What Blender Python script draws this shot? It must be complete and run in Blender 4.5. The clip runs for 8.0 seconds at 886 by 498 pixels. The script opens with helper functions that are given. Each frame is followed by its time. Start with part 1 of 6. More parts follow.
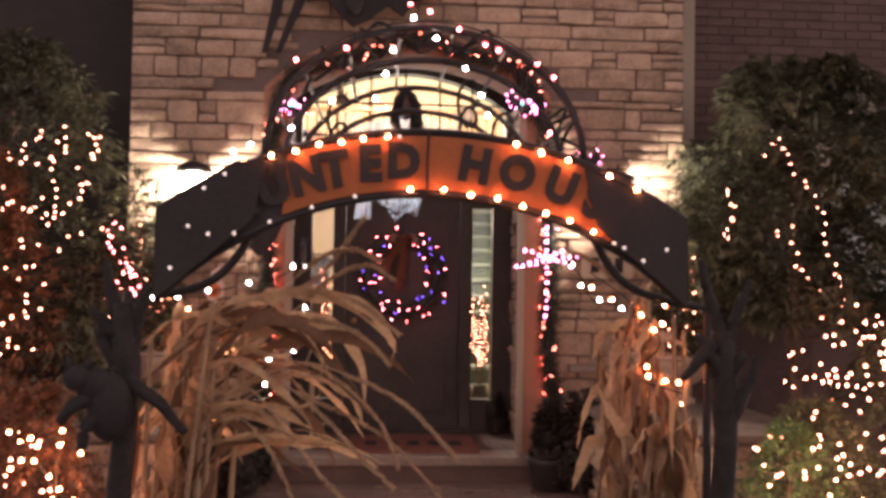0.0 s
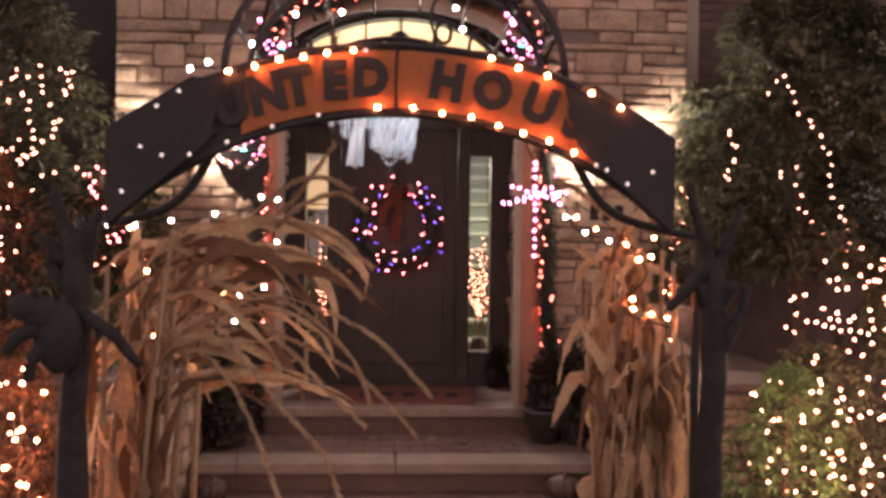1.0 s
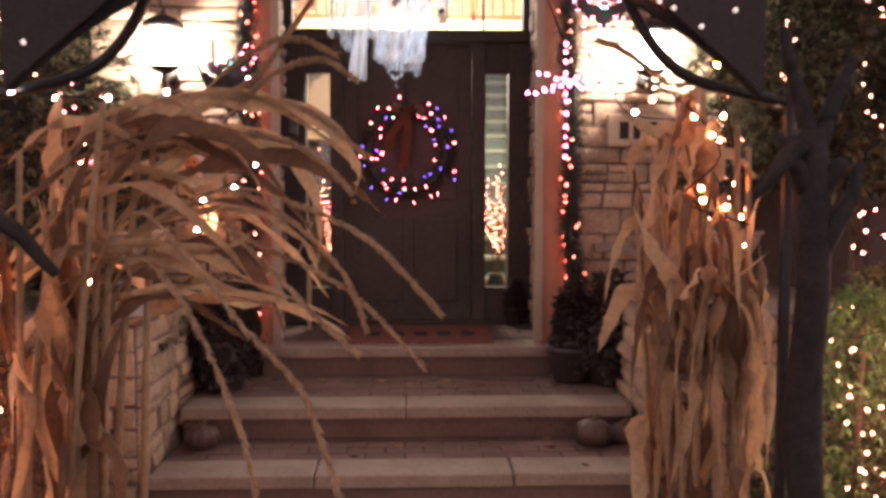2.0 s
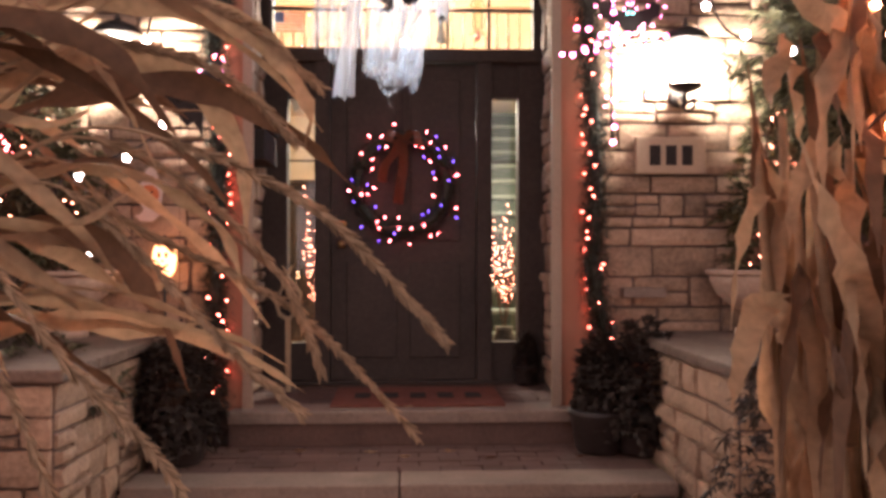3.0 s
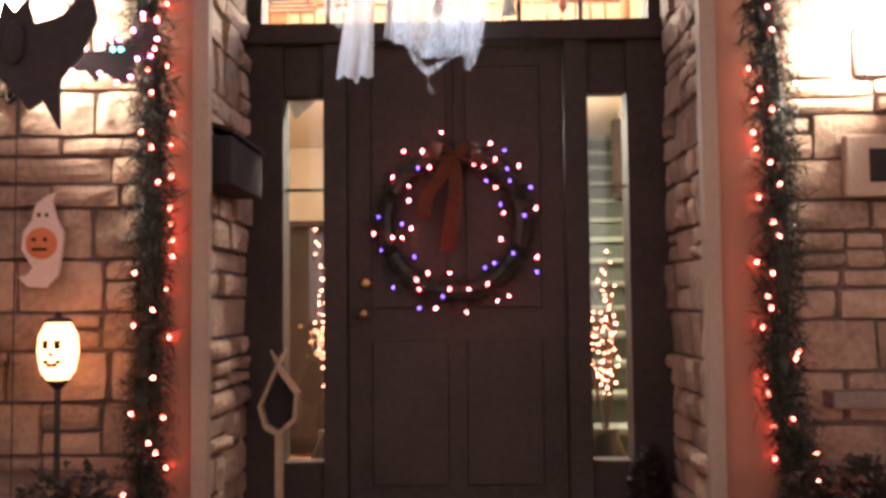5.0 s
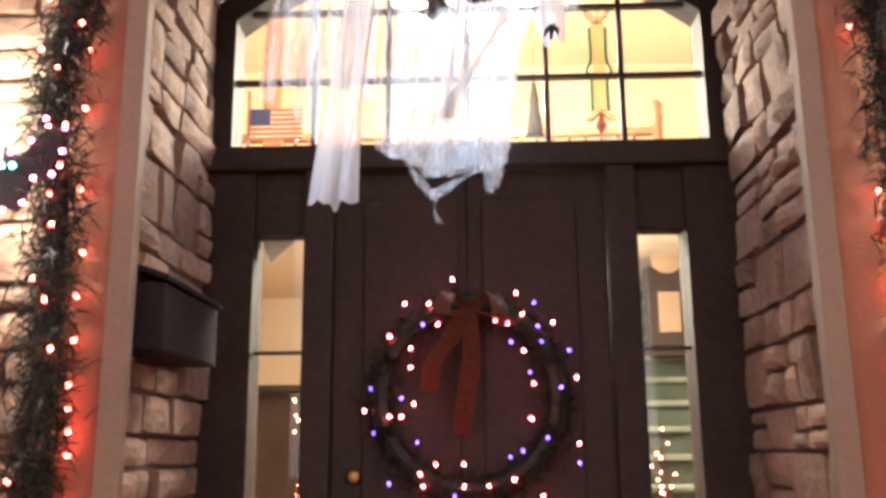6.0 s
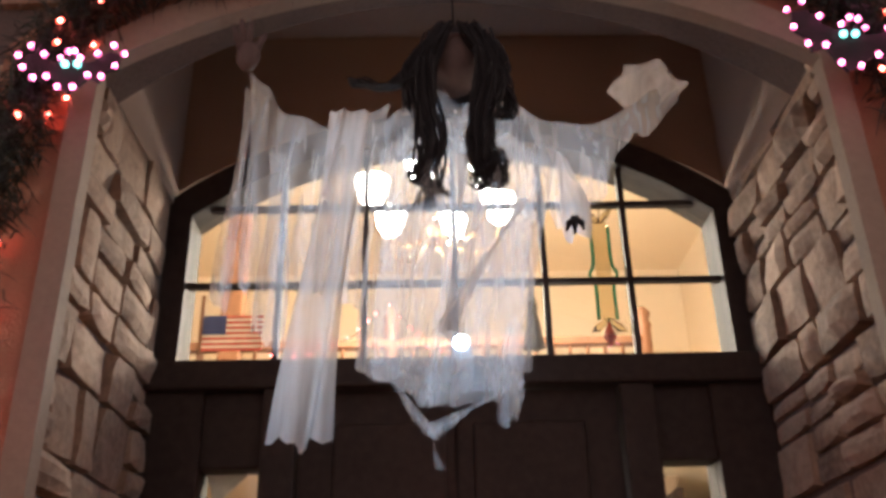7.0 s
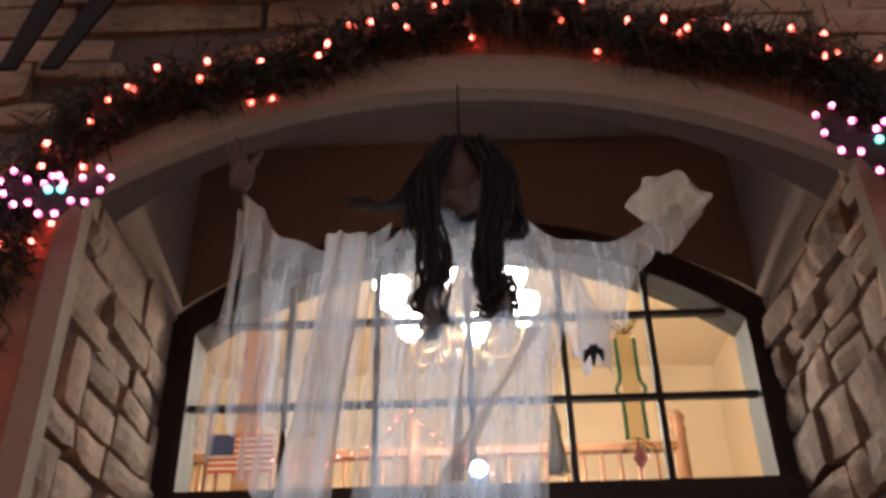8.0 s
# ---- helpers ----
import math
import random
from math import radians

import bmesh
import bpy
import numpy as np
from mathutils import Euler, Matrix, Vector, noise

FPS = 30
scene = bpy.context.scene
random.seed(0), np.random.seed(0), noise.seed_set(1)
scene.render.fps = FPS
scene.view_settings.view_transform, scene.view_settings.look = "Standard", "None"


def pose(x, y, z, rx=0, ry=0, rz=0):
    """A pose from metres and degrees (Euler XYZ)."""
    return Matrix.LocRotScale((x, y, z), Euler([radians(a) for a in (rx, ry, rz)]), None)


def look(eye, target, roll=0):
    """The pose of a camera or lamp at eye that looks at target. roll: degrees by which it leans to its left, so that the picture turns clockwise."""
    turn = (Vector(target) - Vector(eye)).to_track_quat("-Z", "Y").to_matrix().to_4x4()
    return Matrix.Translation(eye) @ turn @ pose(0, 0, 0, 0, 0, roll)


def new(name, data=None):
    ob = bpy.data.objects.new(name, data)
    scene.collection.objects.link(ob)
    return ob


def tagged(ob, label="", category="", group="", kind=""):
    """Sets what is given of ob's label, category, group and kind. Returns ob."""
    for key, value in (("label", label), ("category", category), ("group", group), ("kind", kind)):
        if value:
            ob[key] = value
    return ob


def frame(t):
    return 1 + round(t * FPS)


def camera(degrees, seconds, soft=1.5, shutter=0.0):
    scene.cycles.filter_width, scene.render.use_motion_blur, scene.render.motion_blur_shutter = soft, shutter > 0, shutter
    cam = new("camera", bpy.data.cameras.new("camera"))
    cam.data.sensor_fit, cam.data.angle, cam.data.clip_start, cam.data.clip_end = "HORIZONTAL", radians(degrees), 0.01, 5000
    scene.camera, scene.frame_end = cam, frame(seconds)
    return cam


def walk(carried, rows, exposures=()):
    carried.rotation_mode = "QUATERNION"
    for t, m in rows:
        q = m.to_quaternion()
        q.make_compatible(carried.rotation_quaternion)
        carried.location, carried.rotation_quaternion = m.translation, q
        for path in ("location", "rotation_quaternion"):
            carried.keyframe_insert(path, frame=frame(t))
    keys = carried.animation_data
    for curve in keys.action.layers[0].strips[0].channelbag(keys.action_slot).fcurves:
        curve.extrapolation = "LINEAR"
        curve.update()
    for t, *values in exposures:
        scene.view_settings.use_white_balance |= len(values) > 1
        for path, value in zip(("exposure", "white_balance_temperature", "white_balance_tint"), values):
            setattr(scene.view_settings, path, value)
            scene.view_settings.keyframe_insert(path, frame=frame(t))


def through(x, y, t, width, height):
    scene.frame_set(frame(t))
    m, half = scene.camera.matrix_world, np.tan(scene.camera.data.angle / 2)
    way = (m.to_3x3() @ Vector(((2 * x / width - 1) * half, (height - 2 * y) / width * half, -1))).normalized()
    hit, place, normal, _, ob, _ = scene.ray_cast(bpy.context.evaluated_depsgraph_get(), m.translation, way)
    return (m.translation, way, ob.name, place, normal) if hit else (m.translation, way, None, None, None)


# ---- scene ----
cam = camera(52.3, 8.0, soft=3.5)
PATH = [
    (0, (-0.172, -7.525, 1.278), (-0.038, -5.53, 1.339), 0.9),
    (0.5, (-0.125, -7.475, 1.239), (0.002, -5.48, 1.296), 0.7),
    (1, (-0.05, -7.372, 1.174), (0.062, -5.375, 1.153), 0.8),
    (1.5, (-0.01, -7.159, 1.098), (0.083, -5.164, 0.99), 1.3),
    (1.7, (-0.009, -7.016, 1.063), (0.07, -5.022, 0.927), 0.6),
    (2.8, (-0.019, -6.085, 0.85), (0.065, -4.087, 0.814), -0.3),
    (3, (0.015, -5.909, 0.831), (0.097, -3.911, 0.844), 0.0),
    (3.5, (0.044, -5.437, 0.808), (0.121, -3.439, 0.857), 0.5),
    (4, (0.016, -4.987, 0.793), (0.072, -2.99, 0.878), -0.1),
    (4.2, (0.009, -4.787, 0.825), (0.043, -2.788, 0.9), -0.6),
    (5.3, (0.025, -3.665, 1.002), (-0.024, -1.673, 1.173), -0.4),
    (5.5, (0.022, -3.498, 1.037), (-0.018, -1.515, 1.292), -0.4),
    (6, (0.002, -3.088, 1.108), (-0.059, -1.137, 1.547), -0.5),
    (6.5, (-0.066, -2.795, 1.189), (-0.108, -0.905, 1.842), -0.5),
    (7, (-0.085, -2.643, 1.292), (-0.052, -0.84, 2.157), -1.3),
    (7.5, (-0.049, -2.564, 1.371), (-0.032, -0.822, 2.352), -1.3),
    (8, (-0.035, -2.546, 1.428), (-0.063, -0.837, 2.468), -1.3),
]
walk(cam, [(t, look(eye, target, roll)) for t, eye, target, roll in PATH],
     exposures=[(0.0, 1.18, 5750, 10), (4.0, 1.18, 5750, 10), (5.5, 1.3, 5750, 10), (6.0, 1.32, 5750, 10), (6.5, 1.05, 5750, 10), (7.0, 0.3, 5750, 10), (7.5, -0.1, 5750, 10), (8.0, -0.12, 5750, 10)])

# ---- world and large lights ----
world = bpy.data.worlds.new("night")
scene.world = world
world.use_nodes = True
# night sky over a town: a warm glow low down, dimmer overhead
wn = world.node_tree.nodes
sky_co, sky_z, sky_map = wn.new("ShaderNodeTexCoord"), wn.new("ShaderNodeSeparateXYZ"), wn.new("ShaderNodeMapRange")
sky_map.inputs["From Min"].default_value, sky_map.inputs["From Max"].default_value = 0.0, 1.0
sky_map.inputs["To Min"].default_value, sky_map.inputs["To Max"].default_value = 0.78, 0.14
world.node_tree.links.new(sky_co.outputs["Generated"], sky_z.inputs[0])
world.node_tree.links.new(sky_z.outputs["Z"], sky_map.inputs["Value"])
world.node_tree.links.new(sky_map.outputs[0], wn["Background"].inputs["Strength"])
wn["Background"].inputs["Color"].default_value = (1.0, 0.78, 0.72, 1)
scene.view_settings.exposure = 0.0


def lamp(name, place, watts, colour, radius, label, kind="POINT"):
    data = bpy.data.lights.new(name, kind)
    data.energy, data.color = watts, colour
    data.shadow_soft_size = radius
    ob = new(name, data)
    ob.location = place
    return ob


lamp("porch_lamp_light", (1.52, -1.11, 1.86), 64.0, (1.0, 0.86, 0.66), 0.06, "")
lamp("porch_lamp_light", (-1.50, -1.11, 1.86), 52.0, (1.0, 0.86, 0.66), 0.06, "")
lamp("chandelier_light", (0.0, 1.9, 3.05), 185.0, (1.0, 0.82, 0.6), 0.15, "")
# added fill that brightens the lower hall; it has no fixture
lamp("hall_fill_light", (0.3, 2.4, 2.1), 75.0, (1.0, 0.82, 0.6), 0.15, "")
# the warm light of the bulbs massed on the bushes by the walk
lamp("bush_lights", (1.72, -3.98, 0.38), 17.0, (1.0, 0.62, 0.34), 0.25, "")
lamp("bush_lights", (2.35, -3.55, 0.55), 15.0, (1.0, 0.55, 0.30), 0.25, "")
lamp("bush_lights", (-1.34, -4.45, 0.55), 12.0, (1.0, 0.46, 0.22), 0.15, "")
lamp("bush_lights", (-2.15, -3.35, 1.2), 9.0, (1.0, 0.48, 0.26), 0.3, "")
spot = lamp("ghost_spotlight_beam", (0.01, -0.13, 2.20), 42.0, (0.50, 0.76, 1.0), 0.02, "", "SPOT")
spot.data.spot_size, spot.data.spot_blend = radians(78), 0.8
spot.matrix_world = look((0.01, -0.13, 2.20), (-0.05, -1.03, 1.92))

# ---- materials ----
def nodes_of(name):
    m = bpy.data.materials.new(name)
    m.use_nodes = True
    nt = m.node_tree
    return m, nt, nt.nodes["Principled BSDF"]


def surface(name, colour, rough=0.8, metal=0.0, grain=30.0, vary=0.35, bump=0.3, coarse=4.0, rnd=0.0, spec=0.3, sheen=0.0):
    """Base colour varied at two scales, by object when rnd is given, with a fine relief."""
    m, nt, p = nodes_of(name)
    L = nt.links.new
    co = nt.nodes.new("ShaderNodeTexCoord")
    n1 = nt.nodes.new("ShaderNodeTexNoise")
    n1.inputs["Scale"].default_value = grain
    n1.inputs["Detail"].default_value = 6
    n2 = nt.nodes.new("ShaderNodeTexNoise")
    n2.inputs["Scale"].default_value = coarse
    n2.inputs["Detail"].default_value = 3
    geo = nt.nodes.new("ShaderNodeNewGeometry")
    L(geo.outputs["Position"], n1.inputs["Vector"])
    L(geo.outputs["Position"], n2.inputs["Vector"])
    mix = nt.nodes.new("ShaderNodeMath")
    mix.operation = "ADD"
    L(n1.outputs["Fac"], mix.inputs[0])
    L(n2.outputs["Fac"], mix.inputs[1])
    last = mix.outputs[0]
    if rnd:
        info = nt.nodes.new("ShaderNodeObjectInfo")
        mul = nt.nodes.new("ShaderNodeMath")
        mul.operation = "MULTIPLY_ADD"
        mul.inputs[1].default_value = rnd
        mul.inputs[2].default_value = -rnd / 2
        L(info.outputs["Random"], mul.inputs[0])
        add = nt.nodes.new("ShaderNodeMath")
        L(mul.outputs[0], add.inputs[0])
        L(last, add.inputs[1])
        last = add.outputs[0]
    ramp = nt.nodes.new("ShaderNodeMapRange")
    ramp.inputs["From Min"].default_value = 0.55
    ramp.inputs["From Max"].default_value = 1.45
    ramp.inputs["To Min"].default_value = 1 - vary
    ramp.inputs["To Max"].default_value = 1 + vary
    L(last, ramp.inputs["Value"])
    sc = nt.nodes.new("ShaderNodeVectorMath")
    sc.operation = "SCALE"
    sc.inputs[0].default_value = colour
    L(ramp.outputs[0], sc.inputs["Scale"])
    L(sc.outputs[0], p.inputs["Base Color"])
    p.inputs["Roughness"].default_value = rough
    p.inputs["Metallic"].default_value = metal
    p.inputs["Specular IOR Level"].default_value = spec
    if sheen:
        p.inputs["Sheen Weight"].default_value = sheen
    if bump:
        b = nt.nodes.new("ShaderNodeBump")
        b.inputs["Strength"].default_value = bump
        b.inputs["Distance"].default_value = 0.01
        L(mix.outputs[0], b.inputs["Height"])
        L(b.outputs[0], p.inputs["Normal"])
    return m


def glow(name, colour, strength):
    m, nt, p = nodes_of(name)
    p.inputs["Base Color"].default_value = (*colour, 1)
    p.inputs["Emission Color"].default_value = (*colour, 1)
    p.inputs["Emission Strength"].default_value = strength
    return m


def gauze(name, colour, see, rough=0.9):
    """Thin cloth: part open mesh, part cloth that lets light through."""
    m, nt, p = nodes_of(name)
    L = nt.links.new
    out = nt.nodes["Material Output"]
    tr = nt.nodes.new("ShaderNodeBsdfTranslucent")
    tr.inputs["Color"].default_value = (*colour, 1)
    p.inputs["Base Color"].default_value = (*colour, 1)
    p.inputs["Roughness"].default_value = rough
    a = nt.nodes.new("ShaderNodeMixShader")
    a.inputs[0].default_value = 0.78
    L(p.outputs[0], a.inputs[1])
    L(tr.outputs[0], a.inputs[2])
    clear = nt.nodes.new("ShaderNodeBsdfTransparent")
    b = nt.nodes.new("ShaderNodeMixShader")
    nz = nt.nodes.new("ShaderNodeTexNoise")
    nz.inputs["Scale"].default_value = 26
    nz.inputs["Detail"].default_value = 5
    geo = nt.nodes.new("ShaderNodeNewGeometry")
    st = nt.nodes.new("ShaderNodeVectorMath")
    st.operation = "MULTIPLY"
    st.inputs[1].default_value = (2.2, 2.2, 0.25)
    L(geo.outputs["Position"], st.inputs[0])
    L(st.outputs[0], nz.inputs["Vector"])
    mr = nt.nodes.new("ShaderNodeMapRange")
    mr.inputs["From Min"].default_value, mr.inputs["From Max"].default_value = 0.3, 0.7
    mr.inputs["To Min"].default_value, mr.inputs["To Max"].default_value = max(0, see - 0.12), min(1, see + 0.12)
    L(nz.outputs["Fac"], mr.inputs["Value"])
    L(mr.outputs[0], b.inputs[0])
    L(a.outputs[0], b.inputs[1])
    L(clear.outputs[0], b.inputs[2])
    L(b.outputs[0], out.inputs["Surface"])
    return m


def leafy(name, colour, rnd=0.5, through=0.35):
    m = surface(name, colour, 0.7, grain=60, vary=0.4, bump=0.15, coarse=9)
    nt = m.node_tree
    p, out = nt.nodes["Principled BSDF"], nt.nodes["Material Output"]
    tr = nt.nodes.new("ShaderNodeBsdfTranslucent")
    src = p.inputs["Base Color"].links[0].from_socket
    isl = nt.nodes.new("ShaderNodeNewGeometry")
    mr = nt.nodes.new("ShaderNodeMapRange")
    mr.inputs["To Min"].default_value, mr.inputs["To Max"].default_value = 1 - rnd, 1 + rnd
    nt.links.new(isl.outputs["Random Per Island"], mr.inputs["Value"])
    sc = nt.nodes.new("ShaderNodeVectorMath")
    sc.operation = "SCALE"
    nt.links.new(src, sc.inputs[0])
    nt.links.new(mr.outputs[0], sc.inputs["Scale"])
    nt.links.new(sc.outputs[0], p.inputs["Base Color"])
    nt.links.new(sc.outputs[0], tr.inputs["Color"])
    mx = nt.nodes.new("ShaderNodeMixShader")
    mx.inputs[0].default_value = through
    nt.links.new(p.outputs[0], mx.inputs[1])
    nt.links.new(tr.outputs[0], mx.inputs[2])
    nt.links.new(mx.outputs[0], out.inputs["Surface"])
    return m


STONE = surface("buff_stone", (0.31, 0.205, 0.14), 0.85, grain=45, vary=0.45, bump=0.6, coarse=7, rnd=0.5)
MORTAR = surface("mortar", (0.13, 0.09, 0.075), 0.95, grain=90, vary=0.3, bump=0.5)
STUCCO = surface("rose_stucco", (0.32, 0.145, 0.09), 0.9, grain=140, vary=0.15, bump=0.35, coarse=3)
TRIM = surface("tan_trim", (0.28, 0.205, 0.15), 0.75, grain=60, vary=0.15, bump=0.15, coarse=3)
PLASTER = surface("recess_plaster", (0.36, 0.25, 0.19), 0.9, grain=120, vary=0.12, bump=0.25, coarse=2)
COPING = surface("limestone_coping", (0.20, 0.145, 0.115), 0.85, grain=50, vary=0.3, bump=0.4, coarse=5)
# brown like STONE, with the dim light on the flank tops put into the colour
CAPSTONE = surface("dimmed_capstone", (0.14, 0.098, 0.076), 0.9, grain=40, vary=0.45, bump=0.6, coarse=6)
PAVER = surface("brick_paver", (0.10, 0.056, 0.045), 0.85, grain=60, vary=0.35, bump=0.5, rnd=0.4)
BRICK = surface("dark_brick", (0.10, 0.06, 0.048), 0.9, grain=70, vary=0.3, bump=0.5, rnd=0.4)
# near-black brown, used on the far left wall only
DARK_WALL = surface("dark_brown_wall", (0.030, 0.021, 0.018), 0.85, grain=50, vary=0.3, bump=0.3)
DARKWOOD = surface("dark_stained_wood", (0.046, 0.033, 0.028), 0.68, grain=35, vary=0.4, bump=0.12, coarse=3, spec=0.25)
GROUND = surface("night_lawn", (0.05, 0.045, 0.03), 0.95, grain=25, vary=0.5, bump=0.8, coarse=1.5)
WALLPAPER = surface("cream_wall", (0.70, 0.58, 0.44), 0.85, grain=30, vary=0.08, bump=0.1, coarse=1.5)
BLACKMETAL = surface("black_iron", (0.04, 0.034, 0.032), 0.4, metal=0.6, grain=60, vary=0.3, bump=0.15)
BLACK = surface("black_felt", (0.024, 0.0185, 0.0175), 0.9, grain=60, vary=0.3, bump=0.2)
OAK = surface("stained_oak", (0.22, 0.10, 0.05), 0.5, grain=25, vary=0.3, bump=0.1, coarse=5)
# darker copy of CARPET: shade on the stair risers is put into the colour
CARPET_SHADED = surface("shaded_green_carpet", (0.06, 0.075, 0.06), 0.95, grain=200, vary=0.3, bump=0.4)
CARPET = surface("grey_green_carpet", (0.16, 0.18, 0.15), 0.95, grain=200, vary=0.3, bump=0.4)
CREAMPLATE = surface("pale_stone_plate", (0.38, 0.28, 0.20), 0.8, grain=60, vary=0.15, bump=0.2)


def glass(name, tint=(0.95, 0.97, 0.95)):
    m, nt, p = nodes_of(name)
    out = nt.nodes["Material Output"]
    g = nt.nodes.new("ShaderNodeBsdfGlossy")
    g.inputs["Roughness"].default_value = 0.02
    t = nt.nodes.new("ShaderNodeBsdfTransparent")
    t.inputs["Color"].default_value = (*tint, 1)
    f = nt.nodes.new("ShaderNodeFresnel")
    f.inputs["IOR"].default_value = 1.5
    mx = nt.nodes.new("ShaderNodeMixShader")
    nt.links.new(f.outputs[0], mx.inputs[0])
    nt.links.new(t.outputs[0], mx.inputs[1])
    nt.links.new(g.outputs[0], mx.inputs[2])
    nt.links.new(mx.outputs[0], out.inputs["Surface"])
    return m


GLASS = glass("window_glass")

# ---- building helpers ----
def thing(name, label, category, place=(0, 0, 0), group="", kind=""):
    ob = new(name)
    ob.empty_display_size = 0.05
    ob.location = place
    return tagged(ob, label, category, group, kind)


def finish(bm, name, material, smooth=False):
    me = bpy.data.meshes.new(name)
    bmesh.ops.recalc_face_normals(bm, faces=bm.faces)
    if smooth:
        for f in bm.faces:
            f.smooth = True
    bm.to_mesh(me)
    bm.free()
    for m in (material if isinstance(material, (list, tuple)) else (material,)):
        me.materials.append(m)
    return me


def part(name, bm, material, parent, label="", smooth=False):
    """Links a bmesh, in world places, as one mesh under a thing or under a part."""
    me = bm if isinstance(bm, bpy.types.Mesh) else finish(bm, name, material, smooth)
    ob = new(name, me)
    if parent is not None:
        ob.parent = parent
        off = Vector(parent.location) if parent.type == "EMPTY" else Vector()
        ob.matrix_parent_inverse = Matrix.Translation(-off)
    if label:
        ob["label"] = label
    return ob


def single(name, bm, material, label, category, smooth=False, group="", kind=""):
    return tagged(part(name, bm, material, None, "", smooth), label, category, group, kind)


def box(x0, x1, y0, y1, z0, z1, bevel=0.0, bm=None):
    own = bmesh.new()
    bmesh.ops.create_cube(own, size=1)
    for v in own.verts:
        v.co = Vector(((x0 + x1) / 2 + v.co.x * (x1 - x0), (y0 + y1) / 2 + v.co.y * (y1 - y0), (z0 + z1) / 2 + v.co.z * (z1 - z0)))
    if bevel:
        bmesh.ops.bevel(own, geom=own.edges[:], offset=bevel, segments=2, affect="EDGES", profile=0.6)
    return own if bm is None else join(bm, own)


def join(bm, other):
    me = bpy.data.meshes.new("tmp")
    other.to_mesh(me)
    other.free()
    bm.from_mesh(me)
    bpy.data.meshes.remove(me)
    return bm


def tube(points, radius, sides=8, bm=None, taper=None, closed=False):
    """A tube along a line of points; radius may be one number or one a point."""
    bm = bm or bmesh.new()
    pts = [Vector(p) for p in points]
    rings = []
    up = Vector((0, 0, 1))
    for i, p in enumerate(pts):
        a = pts[max(i - 1, 0)] if not closed else pts[i - 1]
        b = pts[min(i + 1, len(pts) - 1)] if not closed else pts[(i + 1) % len(pts)]
        d = (b - a).normalized() if (b - a).length > 1e-9 else Vector((0, 0, 1))
        ref = up if abs(d.z) < 0.95 else Vector((0, 1, 0))
        u = d.cross(ref).normalized()
        w = u.cross(d)
        r = radius[i] if isinstance(radius, (list, tuple)) else radius
        rings.append([bm.verts.new(p + (u * math.cos(k * math.tau / sides) + w * math.sin(k * math.tau / sides)) * r) for k in range(sides)])
    n = len(rings)
    for i in range(n if closed else n - 1):
        A, B = rings[i], rings[(i + 1) % n]
        for k in range(sides):
            bm.faces.new((A[k], A[(k + 1) % sides], B[(k + 1) % sides], B[k]))
    if not closed:
        bm.faces.new(rings[0][::-1])
        bm.faces.new(rings[-1])
    return bm


def lathe(profile, place, sides=24, flute=0.0, flutes=0, bm=None):
    """A turned body from (radius, height) pairs, with flutes pressed in where asked."""
    bm = bm or bmesh.new()
    rings = []
    for r, h in profile:
        ring = []
        for k in range(sides):
            a = k * math.tau / sides
            rr = r * (1 + (flute * math.cos(a * flutes) if flutes else 0))
            ring.append(bm.verts.new((place[0] + rr * math.cos(a), place[1] + rr * math.sin(a), place[2] + h)))
        rings.append(ring)
    for A, B in zip(rings, rings[1:]):
        for k in range(sides):
            bm.faces.new((A[k], A[(k + 1) % sides], B[(k + 1) % sides], B[k]))
    bm.faces.new(rings[0][::-1])
    bm.faces.new(rings[-1])
    return bm


def slab(outline, y0, y1, bm=None, bevel=0.0):
    """A flat outline of (x, z) pairs, thick from y0 to y1."""
    own = bmesh.new()
    f = own.faces.new([own.verts.new((x, y0, z)) for x, z in outline])
    r = bmesh.ops.extrude_face_region(own, geom=[f])
    for v in r["geom"]:
        if isinstance(v, bmesh.types.BMVert):
            v.co.y = y1
    if bevel:
        bmesh.ops.bevel(own, geom=own.edges[:], offset=bevel, segments=1, affect="EDGES")
    return own if bm is None else join(bm, own)


def ball(place, r, bm=None, sub=1, squash=(1, 1, 1)):
    own = bmesh.new()
    bmesh.ops.create_icosphere(own, subdivisions=sub, radius=r)
    for v in own.verts:
        v.co = Vector((v.co.x * squash[0] + place[0], v.co.y * squash[1] + place[1], v.co.z * squash[2] + place[2]))
    return own if bm is None else join(bm, own)


def arc_line(half, spring, apex, n=24):
    """Points (x, z) of a segmental arch from left to right over its springing."""
    rise = apex - spring
    R = (half * half + rise * rise) / (2 * rise)
    a = math.asin(half / R)
    return [(R * math.sin(-a + 2 * a * k / n), apex - R + R * math.cos(-a + 2 * a * k / n)) for k in range(n + 1)]


def band(inner, outer, y0, y1):
    """A ring between two lines of (x, z) with equal counts, thick from y0 to y1."""
    bm = bmesh.new()
    cols = [[bm.verts.new((x, y, z)) for (x, z), y in ((a, y0), (b, y0), (b, y1), (a, y1))] for a, b in zip(inner, outer)]
    for A, B in zip(cols, cols[1:]):
        for k in range(4):
            bm.faces.new((A[k], B[k], B[(k + 1) % 4], A[(k + 1) % 4]))
    bm.faces.new(cols[0])
    bm.faces.new(cols[-1][::-1])
    return bm


def doorway(half, spring, apex, foot=0.0, n=24):
    return [(-half, foot)] + arc_line(half, spring, apex, n) + [(half, foot)]

